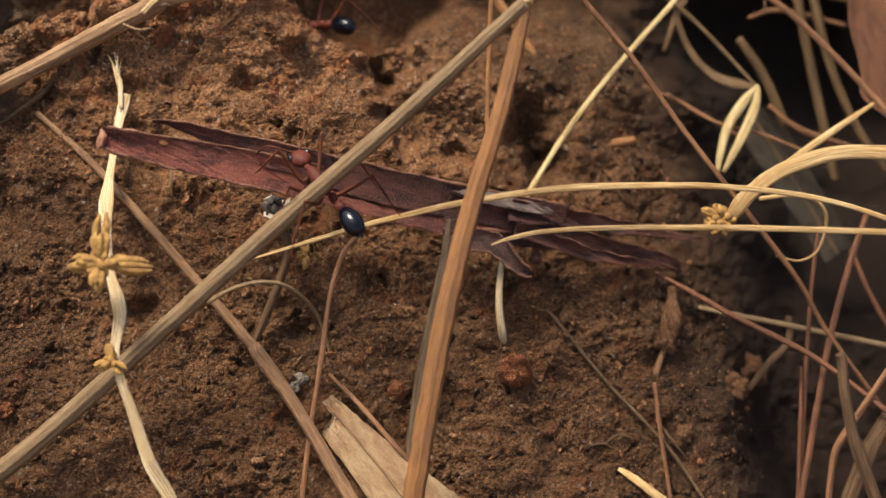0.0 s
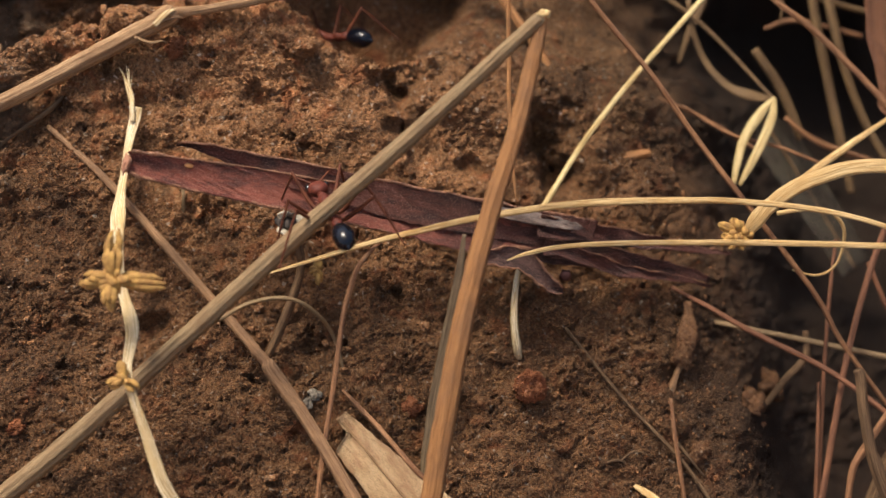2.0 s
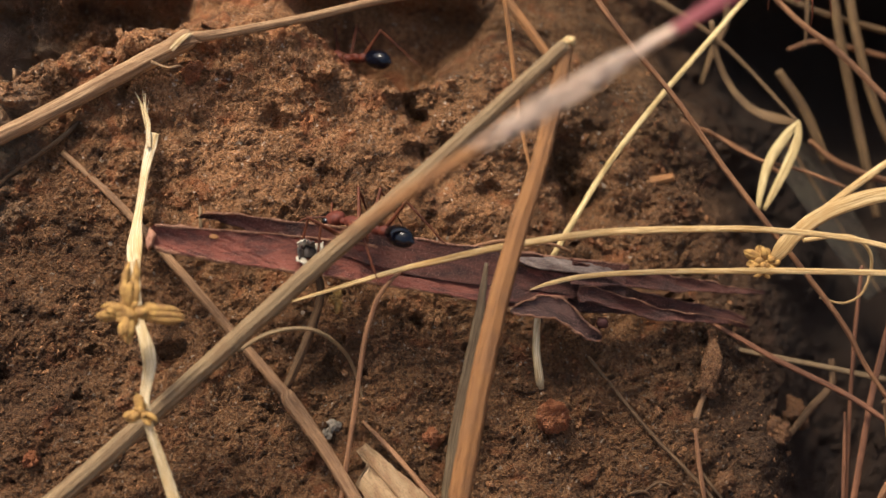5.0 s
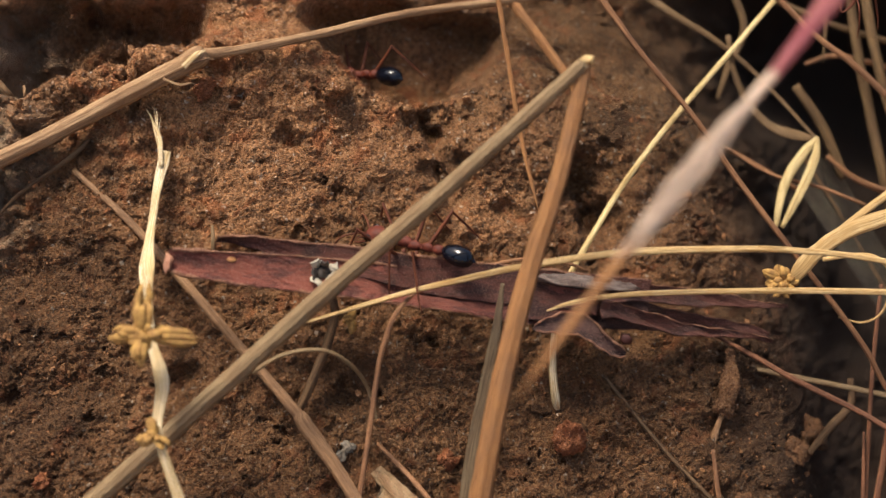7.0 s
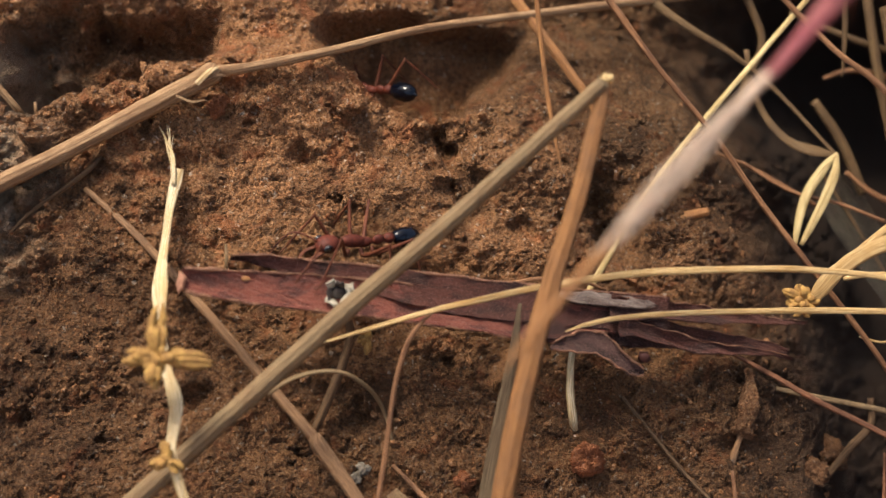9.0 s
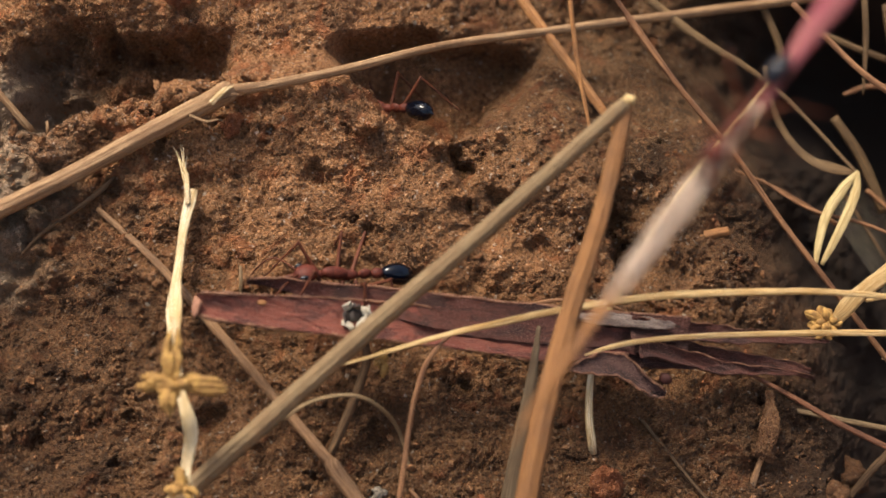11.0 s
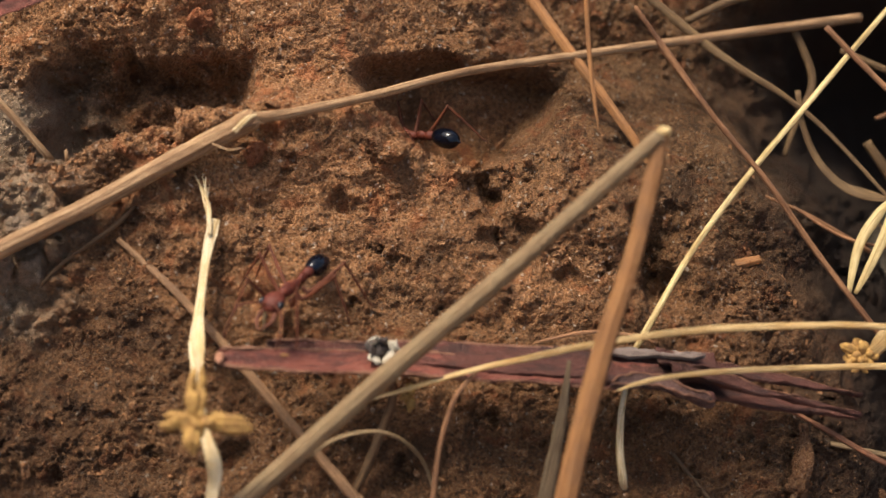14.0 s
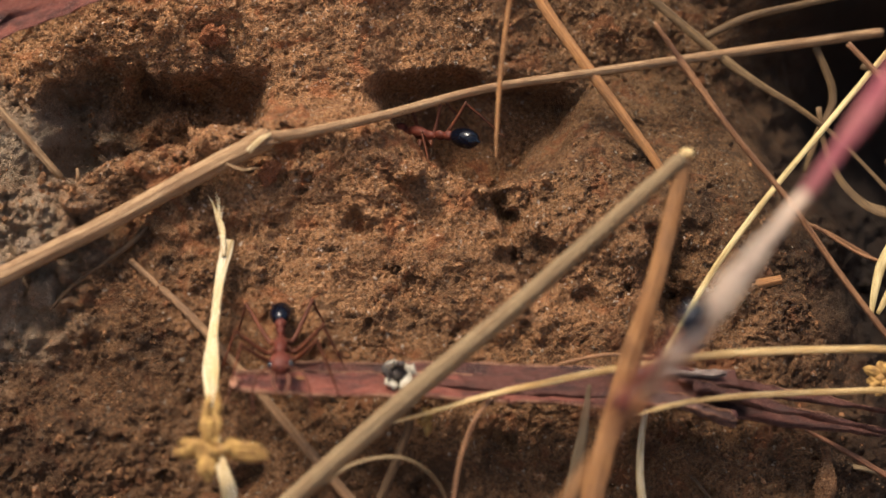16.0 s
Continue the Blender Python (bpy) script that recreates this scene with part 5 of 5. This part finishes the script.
def make_ant(label, curl=0.0):
    """A bull ant facing x, its back towards z; legs pivot at their hips. Returns it and its legs."""
    ant = tagged(new("bull_ant"), label, "ant", "ants at the nest")

    def segment(name, size, place, material, taper=0.0, tilt=0.0, parent=ant, text=""):
        v, f = oval(*size, taper, 1.0)
        ob = mesh_object(name, v, f, material, parent, text)
        ob.matrix_basis = pose(place[0] * MM, place[1] * MM, place[2] * MM, 0, tilt, 0)
        return ob

    thorax = segment("thorax", (3.2, 1.35, 1.4), (1.55, 0, 0.25), M_ANT, -0.1, -6)
    segment("thorax_hump", (2.1, 1.05, 1.15), (0.35, 0, -0.05), M_ANT, 0.1, 10, thorax).location = Vector((-1.5, 0, -0.15)) * MM
    segment("neck", (1.1, 0.8, 0.8), (3.4, 0, 0.15), M_ANT)
    head = segment("head", (2.6, 2.25, 1.7), (4.75, 0, 0.2), M_ANT, -0.12, 18)
    for s in (1, -1):
        v, f = oval(1.05, 0.62, 0.85, 0.0, 1.0)
        eye = mesh_object("eye", v, f, M_EYE, head, "black compound eye" if s > 0 else "")
        eye.location = Vector((0.45, s * 0.98, 0.22)) * MM
        v, f, uv = tube([(0.9, s * 0.6, -0.25, 0.6), (2.0, s * 0.75, -0.4, 0.48), (2.9, s * 0.45, -0.5, 0.32), (3.5, s * 0.02, -0.55, 0.08)], 3, 0.5, sides=10)
        mesh_object("mandible", v, f, M_ANT_LEG, head, "long toothed orange mandible" if s > 0 else "", uvs=uv)
        v, f, uv = tube([(0.9, s * 0.35, 0.5, 0.22), (1.9, s * 1.5, 1.1, 0.2), (2.9, s * 2.3, 1.2, 0.22), (4.3, s * 2.7, 0.2, 0.2), (5.4, s * 2.7, -0.9, 0.12)], 3, sides=8)
        mesh_object("antenna", v, f, M_ANT_LEG, head, uvs=uv)
    segment("petiole", (1.5, 0.85, 1.15), (-1.75, 0, 0.1), M_ANT)
    v, f, uv = tube([(-0.4, 0, -0.1, 0.7), (-1.2, 0, -0.1, 0.4), (-2.4, 0, 0.0, 0.45), (-3.2, 0, 0.1, 0.7)], 3)
    mesh_object("waist", v, f, M_ANT, ant, uvs=uv)
    segment("postpetiole", (1.4, 1.15, 1.15), (-3.1, 0, 0.15), M_ANT)
    segment("gaster", (3.8, 2.25, 2.25), (-5.4, 0, 0.0 - curl), M_GASTER, 0.18, -8 - curl * 12, text="glossy blue-black abdomen")
    v, f, uv = tube([(-7.1, 0, -0.2 - curl, 0.6), (-7.6, 0, -0.4 - curl, 0.1)], 3)
    mesh_object("sting", v, f, M_GASTER, ant, uvs=uv)
    legs = []
    for x, y, dx, dy, lean in LEGS:
        for s in (1, -1):
            pts = [(0, 0, 0, 0.5), (dx * 0.1, s * dy * 0.16, -0.35, 0.5), (dx * 0.5, s * dy * 0.62, 2.3, 0.34), (dx * 0.54, s * dy * 0.66, 2.3, 0.28),
                   (dx * 0.82, s * dy * 0.9, -0.9, 0.22), (dx * 0.9, s * dy * 0.96, -1.9, 0.16), (dx * 1.02, s * dy * 1.02, -2.7, 0.14)]
            v, f, uv = tube(pts, 3, sides=8, facing=(1, 0, 0.2))
            leg = mesh_object("leg", v, f, M_ANT_LEG, ant, uvs=uv)
            leg.location = Vector((x, s * y, -0.35)) * MM
            legs.append((leg, (x, s * y, -0.35), s))
    return ant, legs


# ---- the swaying plume and the dangling needle ----
def make_plume():
    """Origin where the pink blade meets the pale spike; the spike points along -x."""
    plume = tagged(new("grass_plume"), "pink grass blade ending in a pale feathery spike, swaying", "grass")
    v, f, uv = tube([(0, 0, 0, 0.9), (4, 0.1, 0, 1.2), (9, 0.3, 0, 1.9), (15, 0.2, 0, 2.6), (24, -0.4, 0, 2.3), (40, -1.5, 0, 1.6), (70, -5, -4, 1.4)], 4, 0.35)
    mesh_object("pink_blade", v, f, M_PINK, plume, "pink sheathing blade", uvs=uv)
    v, f, uv = tube([(0.5, 0, 0, 0.9), (-4, 0.1, 0, 0.9), (-10, 0.2, 0, 0.8), (-18, 0.1, 0, 0.5), (-22, -0.1, 0, 0.1)], 4)
    mesh_object("spike_axis", v, f, M_PLUME, plume, uvs=uv)
    v, f, uv = tube([(-15, 0.1, 0, 0.7), (-21, 0.0, 0, 0.9), (-29, -0.3, 0.2, 0.8), (-36, -0.7, 0.3, 0.12)], 4)
    mesh_object("tip", v, f, M_ORANGE_STRAW, plume, "orange-brown dry tip", uvs=uv)
    rng = np.random.default_rng(12)
    for i in range(42):
        s = 17.5 * (i + 0.5) / 42
        verts, faces, uvs = [], [], []
        for k in range(18):
            out = np.clip(rng.normal(size=2), -1.5, 1.5) * (0.22 + 0.42 * math.sin(math.pi * min(1.0, s / 17.5)))
            far, wide = rng.uniform(2.0, 4.6), rng.uniform(0.09, 0.2)
            back = s + rng.uniform(-0.3, 0.3)
            v, f, uv = tube([(-back, 0.1, 0, wide), (-back - far * 0.5, 0.1 + out[0] * 0.8, out[1] * 0.8, wide), (-back - far, 0.1 + out[0] * 1.15, out[1] * 1.15, 0.05)], 3, 0.5, sides=5, seed=k)
            faces += [tuple(n + len(verts) for n in q) for q in f]
            verts += list(v)
            uvs += list(uv)
        mesh_object("spikelet", verts, faces, M_PLUME, plume, uvs=uvs)
    return plume


def make_needle():
    """Origin at the free lower tip; the needle rises along y."""
    v, f, uv = tube([(0, 0, 0, 0.1), (-0.15, 3, 0, 0.38), (-0.25, 9, 0, 0.48), (0.1, 18, 0.5, 0.5), (0.6, 32, 1.5, 0.5), (1.5, 60, 4, 0.5)], 4, 0.7)
    return tagged(mesh_object("dangling_awn", v, f, M_ORANGE_STRAW, uvs=uv), "thin orange awn dangling over the nest", "grass")


def resize(thing, k):
    """Make a thing built of parts smaller in its meshes, its own pose untouched."""
    for ob in thing.children_recursive:
        ob.data.transform(Matrix.Diagonal((k, k, k, 1)))
        ob.location = ob.location * k


def facing(head, tail):
    """The pose of an ant from the middles of its head and its abdomen, its back kept uppermost."""
    h, g = Vector(head), Vector(tail)
    x = (h - g).normalized()
    y = UP.cross(x).normalized()
    z = x.cross(y)
    origin = g + x * 5.4
    turn = Matrix((x, y, z)).transposed().to_4x4()
    return FACE @ Matrix.Translation(origin * MM) @ turn


def step(legs, spans, size=16):
    """Swing the legs in two threes while the ant walks, and hold them still between."""
    rows_of = []
    t = 0.0
    while t <= 16.001:
        going = any(a <= t <= b for a, b in spans)
        rows_of.append((t, going))
        t += 0.25
    for i, (leg, place, s) in enumerate(legs):
        beat = 1 if i in (0, 3, 4) else -1
        rows = []
        for k, (t, going) in enumerate(rows_of):
            swing = beat * (1 if k % 2 else -1) * size if going else beat * size * 0.3
            lift = s * 5 * (1 if going and (k + (beat > 0)) % 2 else 0)
            rows.append((t, pose(place[0] * MM, place[1] * MM, place[2] * MM, lift, 0, swing)))
        walk(leg, rows)


def motions():
    bark = make_bark()
    walk(bark, [(t, FACE @ pose(a * MM, b * MM, c * MM, 0, 0, turn) @ pose(0, 0, 0, 0, 13.5, 0) @ pose(0, 0, 0, -roll, 0, 0))
                for t, a, b, c, turn, roll in BARK_ROWS])
    worker, legs = make_ant("red-brown bull ant with glossy blue-black abdomen dragging a bark strip")
    walk(worker, [(r[0], facing(r[1:4], r[4:7])) for r in ANT_ROWS])
    step(legs, [(0, 4.2), (6.3, 9.2), (11.0, 15.8)])
    digger, legs = make_ant("red bull ant half hidden inside a nest opening")
    walk(digger, [(t, facing((a - 7.4, b + 1.0, -19.5), (a, b, -12.6))) for t, a, b in HOLE_ANT_ROWS])
    step(legs, [(2, 4), (9, 11.5), (14.5, 16)], 8)
    climber, legs = make_ant("red bull ant hanging from stems above the tangle")
    walk(climber, [(t, facing((a, b, -4), (a + 6.0, b + 9.0, -6.5))) for t, a, b in TOP_ANT_ROWS])
    step(legs, [(3, 9)], 14)
    plume = make_plume()
    resize(plume, 0.84)
    poses = {t: FACE @ pose(a * MM, b * MM, 56 * MM, 0, 0, turn) for t, a, b, turn in PLUME_ROWS}
    walk(plume, list(poses.items()))
    rider, legs = make_ant("bull ant clinging to the swaying grass plume")
    resize(rider, 0.71)
    legs = [(leg, tuple(0.71 * v for v in place), s) for leg, place, s in legs]
    rows = []
    for t, m in poses.items():
        s = float(np.interp(t, (4.2, 11.3, 13.0, 14.3, 14.5, 15.0, 15.5, 16.0), (55, -2.2, -5.9, -6.2, -8.4, -12.4, -17.0, -17.6)))
        rows.append((t, m @ pose(0.84 * s * MM, 1.0 * MM, 1.5 * MM, 20, 0, 180)))
    walk(rider, rows)
    step(legs, [(10, 16)], 10)
    needle = make_needle()
    walk(needle, [(t, FACE @ pose(a * MM, b * MM, 0, 0, 0, turn)) for t, a, b, turn in NEEDLE_ROWS])


motions()
